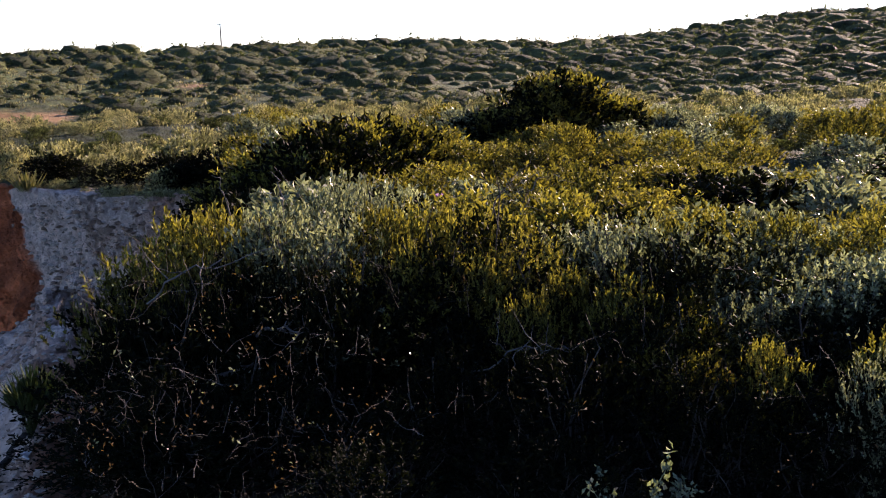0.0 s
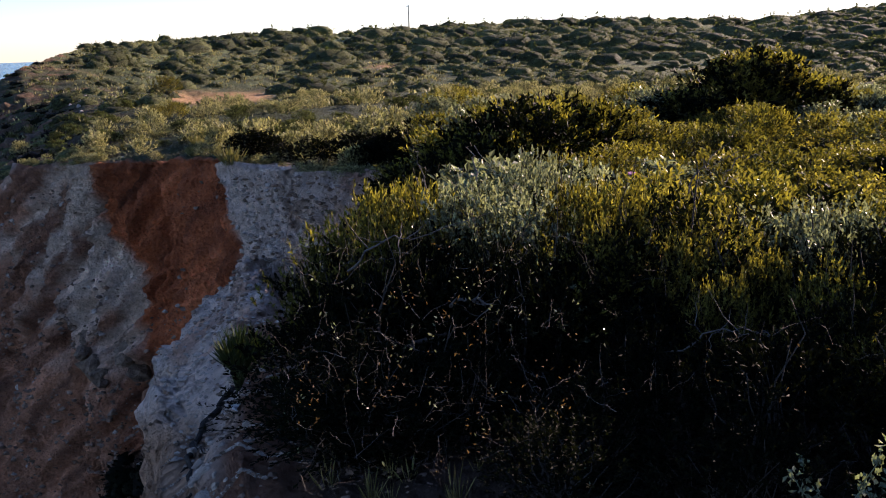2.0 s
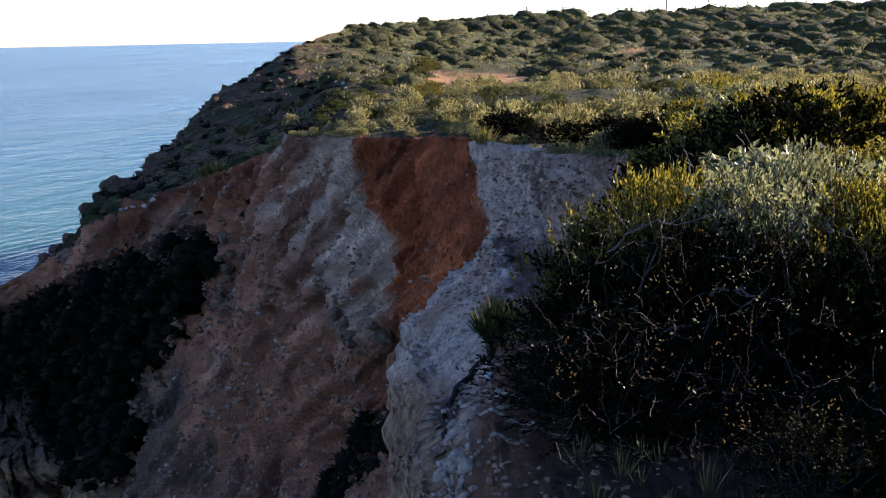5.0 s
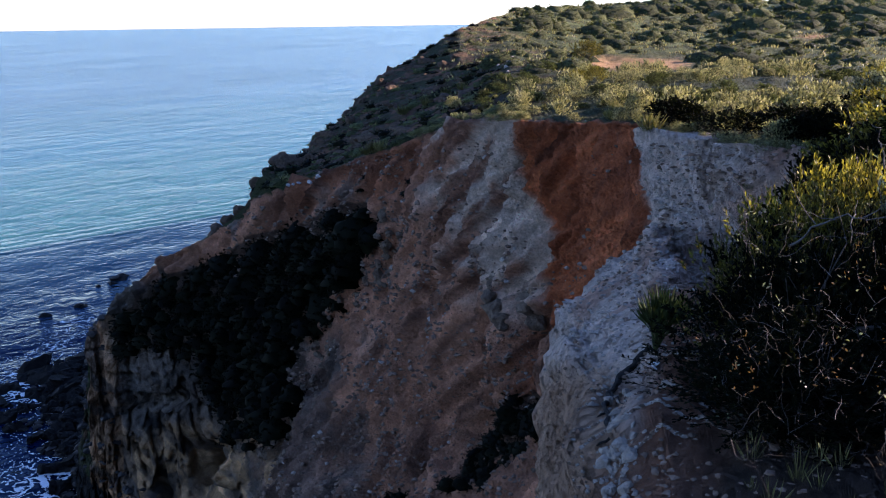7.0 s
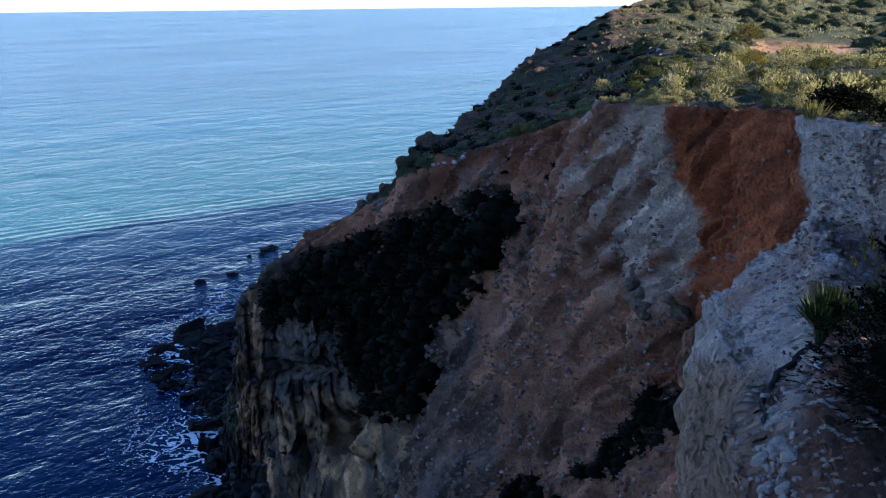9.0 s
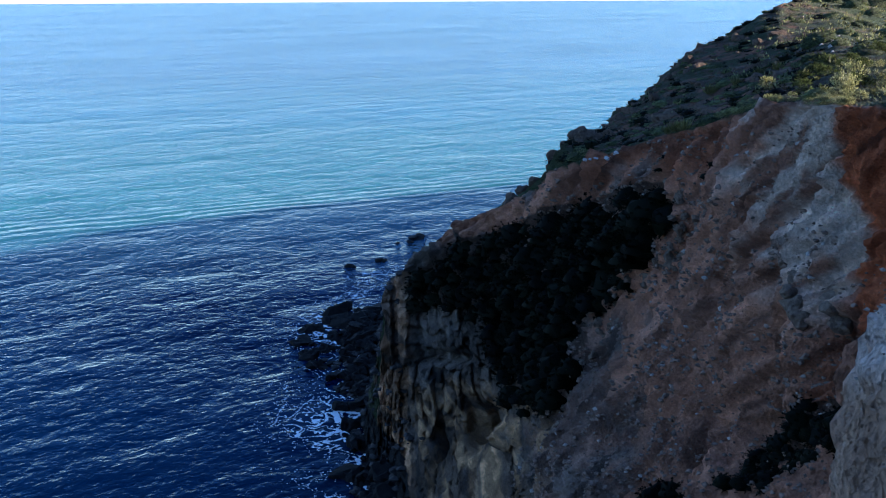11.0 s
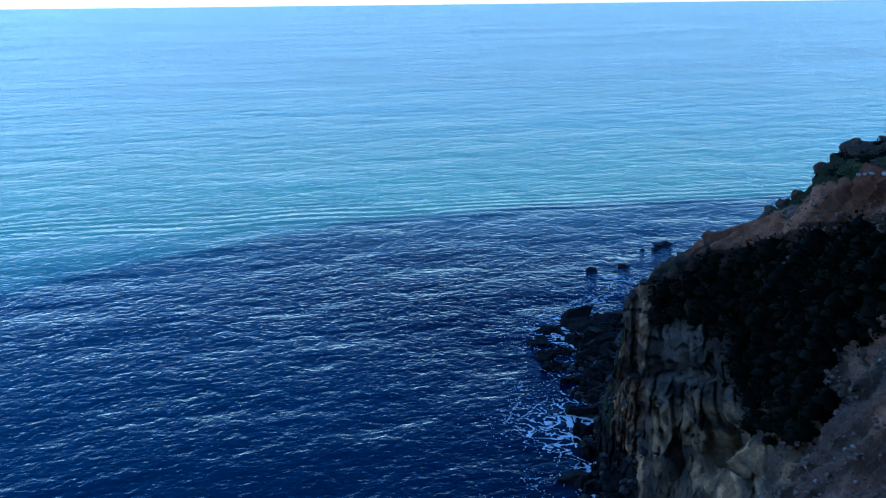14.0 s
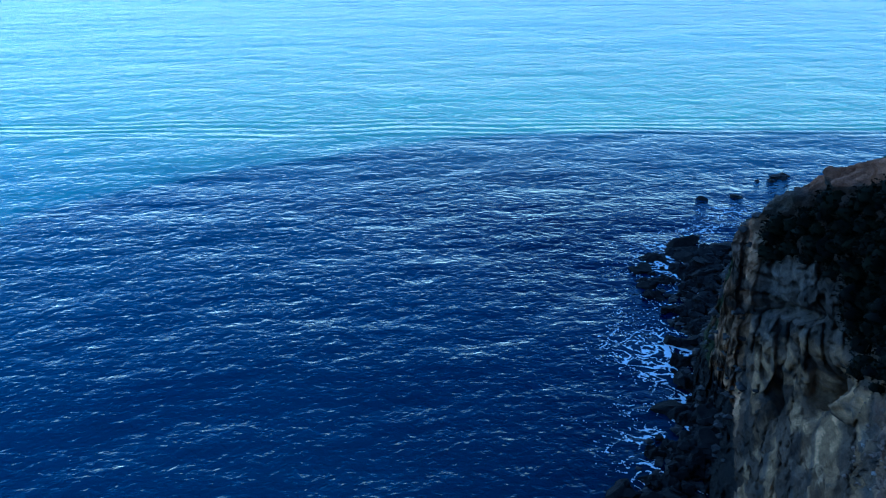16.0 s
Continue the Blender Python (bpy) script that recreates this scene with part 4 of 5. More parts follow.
# ---- scrub over the shelf and the hill ----
SHELF_D = [shrub("shelf_shrub", "low dull green bush on the cliff-top shelf", LEAF_HILL, 6, 0.65, 0.6, 120, 6, 0.1, 0.05, 0.6, 0.14, 4) for _ in range(2)]
LOOSE = {k: [([tuple(c.co) for c in leaves_of(p).vertices], [tuple(g.vertices) for g in leaves_of(p).polygons]) for p in group] for k, group in (("hill", HILL), ("far", HILL_FAR), ("shelf", SHELF_G))}
LOOSE = {k: [(np.array(v), f) for v, f in group] for k, group in LOOSE.items()}
loose_hill, loose_shelf, shown = [], [], 0
for k in range(4200):
    r = 50 + 195 * rng.uniform() ** 0.8
    az = rng.uniform(-33, 46) if k < 2800 else rng.uniform(-33, -8)
    rim = at(RIM, az)[0]
    if r < rim + 2 or (54 < r < 93 and 20.8 < az < 27.4) or r > at(CREST, az)[0] + 4 or (abs(r - 118) < 5 and abs(az - 14.6) < 1.2):
        continue
    if rng.uniform() < 0.85 * smooth01(az, 32, 38):
        continue
    x, y = polar(az, r)
    slope = smooth01(az, 34, 38)
    s = rng.uniform(0.4, 0.9) + (rng.uniform(0, 1.0) ** 2 * 2.1 * min(r / 160, 1.3)) * (1 - 0.6 * slope)
    s *= (1 - 0.35 * slope) * (0.95 + 0.25 * smooth01(r, 85, 120)) * (1 - 0.5 * smooth01(r, at(CREST, az)[0] - 25, at(CREST, az)[0] - 5))
    tall = rng.uniform(0.6, 0.95)
    if r > 85 and rng.uniform() < 0.35:  # broad old bushes
        s, tall = s * 1.35, tall * 0.85
    if shown < 280 and r < 150:
        plant(HILL[rng.integers(0, 5)], az, r, s, tall, 0.12 * s)
        shown += 1
    else:
        v, f = LOOSE["far" if r > 125 else "hill"][rng.integers(0, 4)]
        loose_hill.append((v, f, spin((x, y, height(x, y) - 0.12 * s), s, tall)))
joined("hillside_scrub", "rounded scrub covering the far hillside", "scrub", loose_hill, LEAF_HILL, True)
n = 17000
r = 45 + 200 * rng.uniform(size=n) ** 0.75
az = rng.uniform(-33, 45, n)
keep = (r > at(RIM, az)[0] + 2) & (r < at(CREST, az)[0] + 3) & ~((r < 93) & (r > 54) & (az > 20.8) & (az < 27.4)) & (fbm(np.stack([r * 0.06, az * 0.3, 0 * r], -1), 2) > -0.35) & (rng.uniform(size=n) > 0.97 * smooth01(az, 31, 39))
r, az = r[keep], az[keep]
feet = np.array([(*polar(a, d), height(*polar(a, d))) for a, d in zip(az, r)])
feet = np.repeat(feet, 5, 0) + rng.normal(0, 0.18, (5 * len(feet), 3)) * (1, 1, 0)
v, f = leaf_cloud(feet, rng.normal(0, 0.45, feet.shape) + (0, 0, 1), rng.uniform(0.15, 0.42, len(feet)), rng.uniform(0.06, 0.16, len(feet)))
tagged(new("hill_herbs", mesh_of("hill_herbs", v, f, LEAF_SHELF)), "low pale green herbs and grass between the scrub", "herbs", kind="stuff")
shown = 0
for k in range(1250):
    az = rng.uniform(-34, 47)
    rim = at(RIM, az)[0]
    r = rim + 0.5 + 45 * rng.uniform() ** 1.2 if az > 12 else rng.uniform(24, 60)
    if r > at(DIP, az)[0] or (54 < r < 93 and 20.8 < az < 27.4) or (az > 31.5 and az < 35 and r < rim + 2.5):
        continue
    x, y = polar(az, r)
    if fbm(np.array([[x * 0.22, y * 0.22, 1.0]]), 2)[0] < rng.uniform(-0.7, 0.5):
        continue
    if r > rim + 3 and rng.uniform() < smooth01(az + 0.25 * (r - rim), 31.5, 39):
        continue
    s = rng.uniform(0.5, 1.15) * (0.6 if r < rim + 2 else 1)
    if shown < 140 and r < 48:
        plant(SHELF_G[rng.integers(0, 3)], az, r, s, rng.uniform(0.7, 1.2))
        shown += 1
    else:
        v, f = LOOSE["shelf"][rng.integers(0, 3)]
        loose_shelf.append((v, f, spin((x, y, height(x, y) - 0.05), s, rng.uniform(0.7, 1.2))))
joined("shelf_scrub", "pale low scrub and herbs on the cliff-top shelf", "scrub", loose_shelf, LEAF_SHELF)
for k in range(150):
    az = rng.uniform(-30, 34)
    r = max(at(RIM, az)[0] + 2, 20) + rng.uniform(0, 32)
    if 50 < r < 93 and 20.8 < az < 27.4:
        continue
    plant(SHELF_D[rng.integers(0, 2)], az, r, rng.uniform(0.5, 1.1), rng.uniform(0.6, 0.9))
# yellow-green bushes by the path
for az, r, s in [(27.2, 43, 1.2), (28.2, 44, 1.0), (27.6, 80, 2.4), (20.6, 84, 2.2), (19.6, 92, 2.5), (18.4, 72, 2.2), (19, 68, 2.2)]:
    plant(GOLD_B[0] if az > 24 else HILL[0], az, r, s, 0.7)
# the dark line of bushes along the white bank's top
for az in (9.8, 11.2, 12.8, 14.5, 16.6, 19.4, 21.0, 22.6, 22.9):
    plant(DARK_B[rng.integers(0, 2)], az, at(RIM, az)[0] + rng.uniform(0.5, 1.6), rng.uniform(0.75, 1.1), rng.uniform(0.55, 0.8) if az < 18 else rng.uniform(0.4, 0.6))


for k in range(12):  # low dark bushes closing the line
    az = 7.5 + 0.75 * k
    plant(DARK_B[k % 2], az, at(RIM, az)[0] + 0.4 * (k % 3), 0.7, 0.75)


# ---- dark bushes in the cleft of the cliff ----
def inside(az, el, ring):
    hit = False
    for (a0, e0), (a1, e1) in zip(ring, ring[1:] + ring[:1]):
        if (e0 > el) != (e1 > el) and az < a0 + (el - e0) / (e1 - e0) * (a1 - a0):
            hit = not hit
    return hit


LOOSE["slope"] = [(np.array([tuple(c.co) for c in leaves_of(p).vertices]), [tuple(g.vertices) for g in leaves_of(p).polygons]) for p in SLOPE]
loose_slope = []
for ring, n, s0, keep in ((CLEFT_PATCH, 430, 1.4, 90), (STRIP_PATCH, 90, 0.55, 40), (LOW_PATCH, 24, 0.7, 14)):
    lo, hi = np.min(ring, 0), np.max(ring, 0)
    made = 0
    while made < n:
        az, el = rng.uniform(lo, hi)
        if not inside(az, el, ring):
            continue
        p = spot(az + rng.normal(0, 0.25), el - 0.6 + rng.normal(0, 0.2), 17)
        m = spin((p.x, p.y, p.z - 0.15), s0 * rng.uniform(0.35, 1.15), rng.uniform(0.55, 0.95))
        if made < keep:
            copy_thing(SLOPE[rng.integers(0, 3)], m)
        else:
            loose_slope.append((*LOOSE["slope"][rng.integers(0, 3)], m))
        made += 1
# the cleft's shade is carried by the near-black leaf colour
joined("cleft_scrub", "dense scrub filling the cleft, its shade painted as near-black leaves", "scrub", loose_slope, LEAF_SHADE, True)
for k in range(14):  # single bushes over the bare slopes
    az = rng.uniform(38, 50)
    el = rng.uniform(-12, -8.5) - 0.8 * (az - 40)
    p = spot(az, el)
    copy_thing(SLOPE[rng.integers(0, 3)], spin((p.x, p.y, p.z - 0.1), rng.uniform(0.2, 0.5), 0.7))
outer, outer_dark = [], []
for k in range(700):  # scrub on the outer side of the headland
    az = rng.uniform(32, 47.5)
    r0, r1 = at(RIM, az)[0] + 1.5, at(CREST, az)[0]
    x, y = polar(az, rng.uniform(r0, max(r1, r0 + 1)))
    m = spin((x, y, height(x, y) - 0.1), 0.15 + 0.7 * rng.uniform() ** 2.0, rng.uniform(0.4, 0.7))
    if k < 120:
        copy_thing((HILL + SLOPE + SLOPE)[rng.integers(0, 11)], m)
    elif k % 2:
        outer_dark.append((*LOOSE["slope"][rng.integers(0, 3)], m))
    else:
        outer.append((*LOOSE["far"][rng.integers(0, 4)], m))
joined("headland_scrub", "dull green low scrub on the seaward side of the headland", "scrub", outer, LEAF_HILL, True)
joined("headland_scrub", "dark low scrub on the seaward side of the headland", "scrub", outer_dark, LEAF_SHADE, True)


rim_herbs = []
for k in range(75):  # low sunlit herbs along the rim of the headland
    az = rng.uniform(31.5, 38)
    x, y = polar(az, at(RIM, az)[0] + rng.uniform(0.2, 2.2) ** 1.3)
    rim_herbs.append((*LOOSE["shelf"][rng.integers(0, 3)], spin((x, y, height(x, y) - 0.03), rng.uniform(0.25, 0.6), rng.uniform(0.6, 1.0))))
for k in range(60):  # and over the top of the white bank
    az = rng.uniform(9, 24)
    x, y = polar(az, at(RIM, az)[0] + rng.uniform(-0.25, 0.5))
    rim_herbs.append((*LOOSE["shelf"][rng.integers(0, 3)], spin((x, y, height(x, y) - 0.06), rng.uniform(0.2, 0.5), rng.uniform(0.5, 0.9))))
joined("rim_herbs", "pale green sunlit herbs along the edge of the headland", "herbs", rim_herbs, LEAF_SHELF)


# ---- rocks ----
def rock_mesh(name, mat, seed, detail=2, sharp=0.35, flat=0.75):
    bm = bmesh.new()
    bmesh.ops.create_icosphere(bm, subdivisions=detail, radius=1.0)
    p = np.array([v.co for v in bm.verts])
    p *= (1 + sharp * fbm(p * 1.1 + seed * 11.7, 3))[:, None]
    for _ in range(5):
        n = rng.normal(size=3)
        n /= np.linalg.norm(n)
        over = np.maximum(p @ n - rng.uniform(0.65, 0.95), 0)
        p -= over[:, None] * n
    p[:, 2] *= flat
    for v, c in zip(bm.verts, p):
        v.co = c
    me = bpy.data.meshes.new(name)
    bm.to_mesh(me)
    bm.free()
    me.materials.append(mat)
    return me


DARK_ROCKS = [rock_mesh("boulder", ROCK_DARK, k, 3, 0.75, 0.85) for k in range(5)]
DUSK_ROCKS = [rock_mesh("rock", ROCK_DUSK, 40 + k, 3, 0.42, 0.6) for k in range(4)]
PALE_ROCKS = [rock_mesh("stone", ROCK_WHITE, 10 + k, 2) for k in range(5)]
GREY_ROCKS = [rock_mesh("rock", ROCK_GREY, 20 + k, 2, 0.65, 0.8) for k in range(5)]
BANK_ROCKS = [rock_mesh("stone", ROCK_BANK, 50 + k, 2, 0.5, 0.8) for k in range(5)]
TAN_ROCKS = [rock_mesh("rock", ROCK_TAN, 30 + k, 2, 0.3, 1.0) for k in range(3)]


def stone(meshes, name, label, group, p, size, stretch=None):
    ob = tagged(new(name, meshes[rng.integers(0, len(meshes))]), label, "rock", group)
    e = rng.uniform(0, 6.28, 3)
    k = stretch or rng.uniform(0.75, 1.25, 3)
    ob.matrix_basis = Matrix.Translation(p) @ Euler((0.3 * math.sin(e[0]), 0.3 * math.sin(e[1]), e[2])).to_matrix().to_4x4() @ Matrix.Diagonal((size * k[0], size * k[1], size * k[2], 1))
    return ob


# the shore below the cliff corner
def shore(r):
    return np.interp(r, [55, 60, 74, 85, 98, 113, 150], [62.6, 62.0, 59.0, 60.3, 60.6, 61.0, 55.5])


for k in range(290):
    r = rng.uniform(54, 114)
    az = shore(r) + rng.normal(-0.9, 1.1)
    x, y = polar(az, r)
    size = rng.uniform(0.3, 0.95) * (1.0 + 0.9 * (rng.uniform() < 0.12))
    stone(DARK_ROCKS, "boulder", "dark wet boulder at the foot of the cliff", "shore boulders", (x, y, rng.uniform(-0.3, 0.3) + min(max(0.5 * (shore(r) - az), 0), 0.8)), size)
for az, r, s in [(56.0, 153, 1.5), (56.4, 151, 0.9), (55.7, 155, 1.0), (57.2, 150, 0.5), (63.7, 106, 1.5), (63.1, 110, 1.0), (61.2, 116, 1.9), (61.7, 113, 1.4), (62.6, 110, 1.0), (60.7, 112, 1.7), (60.2, 114, 1.3), (62.7, 98, 1.2), (62.0, 103, 1.0), (63.3, 102, 0.9), (62.9, 105, 0.7), (61.4, 107, 1.3), (60.9, 100, 1.2), (58.2, 140, 0.8), (60.2, 137, 0.7)]:
    x, y = polar(az, r)
    stone(DARK_ROCKS, "boulder", "dark wet boulder standing in the surf", "shore boulders", (x, y, -0.25 * s), s, (1.2, 1.1, 0.85) if r > 120 else None)
# boulders on the headland's edge
for az, el, s in [(46.2, -7.9, 0.85), (45.75, -7.8, 0.8), (46.0, -8.1, 0.75), (47.6, -8.75, 0.75), (45.2, -7.9, 0.6), (44.4, -7.8, 0.55), (46.9, -8.3, 0.6), (45.5, -8.2, 0.7), (48.9, -11.4, 0.6), (50.2, -12.4, 0.8), (49.6, -12.1, 0.6), (47.9, -9.8, 0.5), (53.6, -13.9, 0.7), (41.9, -5.8, 0.5), (39.9, -3.6, 0.6)]:
    p = spot(az, el - 0.35)
    if az > 43:
        x, y = polar(az, at(SHELF, az)[0])
        p = Vector((x, y, height(x, y)))
    stone(DUSK_ROCKS, "rock", "weathered dark rock on the headland's edge", "headland rocks", p + Vector((0, 0, 0.3 * s)), s, (0.75, 0.75, 1.25))
for k in range(150):
    az = rng.uniform(34.5, 47.5)
    r0, r1 = at(RIM, az)[0] + 4, at(CREST, az)[0]
    x, y = polar(az, r1 - (r1 - r0) * rng.uniform() ** 1.5)
    s = rng.uniform(0.25, 0.9) ** 1.5
    stone(DUSK_ROCKS, "rock", "dull brown rock standing out of the seaward slope", "seaward rocks", (x, y, height(x, y) - 0.25 * s), s)
# pale stones and lit grass on the ridge
for k in range(12):
    az = rng.uniform(43.2, 45.5)
    p = spot(az, float(np.interp(az, [43, 45.5], [-9.2, -10.0])))
    stone(PALE_ROCKS, "stone", "pale sunlit stone on the ridge", "ridge stones", p, rng.uniform(0.06, 0.18))
for k in range(14):
    p = spot(rng.normal(32.4, 0.7), rng.normal(-2.9, 0.25))
    stone(BANK_ROCKS, "stone", "pale stone among the scrub of the headland", "headland stones", p, rng.uniform(0.08, 0.2))
# the outcrop under the red face
for az, el, s in [(32.4, -16.6, 0.5), (33.1, -16.9, 0.42), (31.7, -17.0, 0.42), (31.1, -17.3, 0.36), (32.8, -17.7, 0.4), (32.2, -18.3, 0.36), (31.0, -18.2, 0.3), (33.4, -16.0, 0.3), (34.6, -15.0, 0.3), (32.9, -18.8, 0.28), (31.6, -16.5, 0.3)]:
    p = spot(az, el)
    stone(GREY_ROCKS, "rock", "grey conglomerate knob standing out of the slope", "outcrop rocks", p - Vector((0, 0, 0.3 * s)), s)
# the rocky spur beside the cleft
for k in range(140):
    s = rng.uniform()
    az = np.interp(s, [0, 0.3, 0.5, 0.7, 1], [40.9, 42.9, 45.5, 46.4, 50.0]) - 0.5 - abs(rng.normal(0, 0.8))
    el = np.interp(s, [0, 0.3, 0.5, 0.7, 1], [-12.6, -16.1, -18.5, -22.5, -27.0]) + rng.normal(0, 0.6)
    stone(GREY_ROCKS, "rock", "bluish grey rock on the bare spur", "spur rocks", spot(az, el) - Vector((0, 0, 0.12)), rng.uniform(0.08, 0.34))
# rubble over the slopes
bits = []
for me in GREY_ROCKS[:2] + PALE_ROCKS[:2]:
    bm = bmesh.new()
    bmesh.ops.create_icosphere(bm, subdivisions=1, radius=1.0)
    v = np.array([q.co for q in bm.verts]) * (1 + 0.34 * np.clip(rng.normal(size=(len(bm.verts), 1)), -1.6, 1.6)) * (1.25, 0.9, 0.75)
    bits.append((v, [[q.index for q in g.verts] for g in bm.faces]))
    bm.free()
for name, mat, n, label in (("slope_rubble", ROCK_BROWN, 6500, "brown rubble strewn over the slope"), ("grey_rubble", ROCK_GREY, 1200, "grey stones strewn over the slope"), ("pale_rubble", ROCK_BANK, 450, "pale stones strewn over the slope")):
    pieces = []
    while len(pieces) < n:
        az, el = rng.uniform(15, 50), rng.uniform(-31, -7.5)
        if fbm(np.array([[az * 0.5, el * 0.5, 3.0]]), 2)[0] < rng.uniform(-0.7, 0.7):
            continue
        p = spot(az, el)
        d = math.hypot(p.x, p.y)
        if d > at(RIM, az)[0] or d < 3.8 or (az < 21 and d < 7) or (23 < az < 32 and d > 18 and el > -15 and rng.uniform() < 0.9):
            continue
        v, f = bits[rng.integers(0, 4)]
        s = 0.0043 * d * rng.uniform(0.25, 1.0) ** 2.3
        pieces.append((v, f, spin(p, s, rng.uniform(0.5, 1.0))))
    joined(name, label, "rubble", pieces, mat)
pieces = []
while len(pieces) < 1800:
    p = spot(rng.uniform(21, 31.5), rng.uniform(-30, -7.5))
    d = math.hypot(p.x, p.y)
    if 3.8 < d < 19:
        pieces.append((*bits[rng.integers(0, 4)], spin(p, 0.0042 * d * rng.uniform(0.2, 1.0) ** 2.2, rng.uniform(0.5, 1.0))))
joined("bank_rubble", "pale grit and clods on the white bank", "rubble", pieces, ROCK_BANK)


pieces = []
for k in range(420):
    az = rng.uniform(33.5, 47.5)
    r0, r1 = at(RIM, az)[0] + 1.5, at(CREST, az)[0]
    x, y = polar(az, rng.uniform(r0, max(r1, r0 + 1)))
    pieces.append((*bits[rng.integers(0, 4)], spin((x, y, height(x, y)), rng.uniform(0.06, 0.3), rng.uniform(0.5, 0.9))))
joined("headland_rubble", "brown stones scattered over the seaward slope", "rubble", pieces, ROCK_DUSK)


pieces = []
for k in range(1300):
    r = rng.uniform(54, 112)
    az = shore(r) + rng.normal(-1.3, 1.0)
    x, y = polar(az, r)
    pieces.append((*bits[rng.integers(0, 4)], spin((x, y, max(height(x, y), 0.05) + 0.1), rng.uniform(0.12, 0.5), rng.uniform(0.5, 0.8))))
joined("shore_cobbles", "dark wet cobbles between the cliff and the surf", "cobbles", pieces, ROCK_COBBLE)


# ---- foam along the shore ----
def build_foam():
    n = 640
    gx = np.linspace(-118, -46, n)
    gy = np.linspace(18, 74, n)
    X, Y = np.meshgrid(gx, gy, indexing="ij")
    az, r = np.degrees(np.arctan2(-X, Y)), np.hypot(X, Y)
    off = (az - shore(r)) * np.pi / 180 * r
    P = np.stack([X, Y, 0 * X], -1).reshape(-1, 3)
    bend = 1.6 * np.stack([fbm(P * 0.22 + 8, 3), fbm(P * 0.22 + 19, 3), 0 * P[:, 0]], -1)
    web = np.minimum(np.abs(fbm((P + bend) * 0.5, 3, 0.5)), 1.25 * np.abs(fbm((P - bend) * 0.95 + 60, 2, 0.5))).reshape(n, n)
    broad = fbm(P * 0.09 + 5, 2).reshape(n, n)
    near = np.exp(-((off - 1.2) / 4.2) ** 2) * smooth01(off, -4, -1) * (1 - 0.75 * smooth01(r, 104, 118))
    keep = web < 0.2 * near * np.clip(broad + 0.75, 0, 1.2)
    jit = rng.normal(0, 0.035, (n, n, 2))
    V = np.stack([X + jit[..., 0], Y + jit[..., 1], np.full_like(X, 0.06)], -1).reshape(-1, 3)
    i = np.arange(n * n).reshape(n, n)
    k = keep[:-1, :-1]
    F = np.stack([i[:-1, :-1][k], i[1:, :-1][k], i[1:, 1:][k], i[:-1, 1:][k]], -1)
    used, inv = np.unique(F, return_inverse=True)
    return mesh_of("sea_foam", V[used], inv.reshape(-1, 4).tolist(), FOAM)


tagged(new("sea_foam", build_foam()), "white surf foam around the shore rocks", "foam", kind="stuff")


# ---- single things ----
def utility_pole():
    x, y = polar(13.05, 234)
    root = new("utility_pole")
    root.location = (x, y, height(x, y) - 0.3)
    tagged(root, "weathered wooden utility pole on the hilltop", "utility pole")
    v, f = tubes([([(0, 0, 0), (0, 0, 3.3), (0, 0, 6.2)], [0.16, 0.14, 0.11])], 10)
    part("pole", mesh_of("pole", v, f, POLE_WOOD, True), root)
    for z, w in ((5.9, 0.65), (4.1, 0.3)):
        v, f = tubes([([(-w, 0, z), (0, 0, z), (w * 0.3, 0, z)], [0.07, 0.07, 0.07])], 6)
        part("crossarm", mesh_of("crossarm", v, f, POLE_WOOD, True), root)
    for px in (-0.5, 0.1):
        v, f = tubes([([(px, 0, 5.95), (px, 0, 6.1), (px, 0, 6.2)], [0.05, 0.06, 0.03])], 8)
        part("insulator", mesh_of("insulator", v, f, ROCK_WHITE, True), root)


utility_pole()


def fan_palm():
    """A dwarf fan palm at the bank's edge."""
    p = spot_from(22.6, -20.0)
    root = new("fan_palm")
    root.location = p
    tagged(root, "small dark green dwarf fan palm at the cliff edge", "palm")
    for k in range(17):
        t = rng.uniform(0, 6.28)
        tilt = rng.uniform(0.05, 0.6)
        way = np.array([math.cos(t) * tilt, math.sin(t) * tilt, 1.0])
        way /= np.linalg.norm(way)
        hub = way * rng.uniform(0.1, 0.2)
        v, f = tubes([([(0, 0, 0), hub * 0.5, hub], [0.006, 0.005, 0.004])], 5)
        frond = part("frond", mesh_of("frond", v, f, LEAF_PALM, True), root)
        n = 15
        side = np.cross(way, rng.normal(size=3))
        side /= np.linalg.norm(side)
        ang = np.linspace(-0.6, 0.6, n)[:, None]
        d = np.cos(ang) * way + np.sin(ang) * side + rng.normal(0, 0.05, (n, 3))
        lv, lf = leaf_cloud(np.tile(hub, (n, 1)), d, rng.uniform(0.16, 0.27, n), np.full(n, 0.009))
        part("leaf_fan", mesh_of("leaf_fan", lv, lf, LEAF_PALM), frond)


fan_palm()


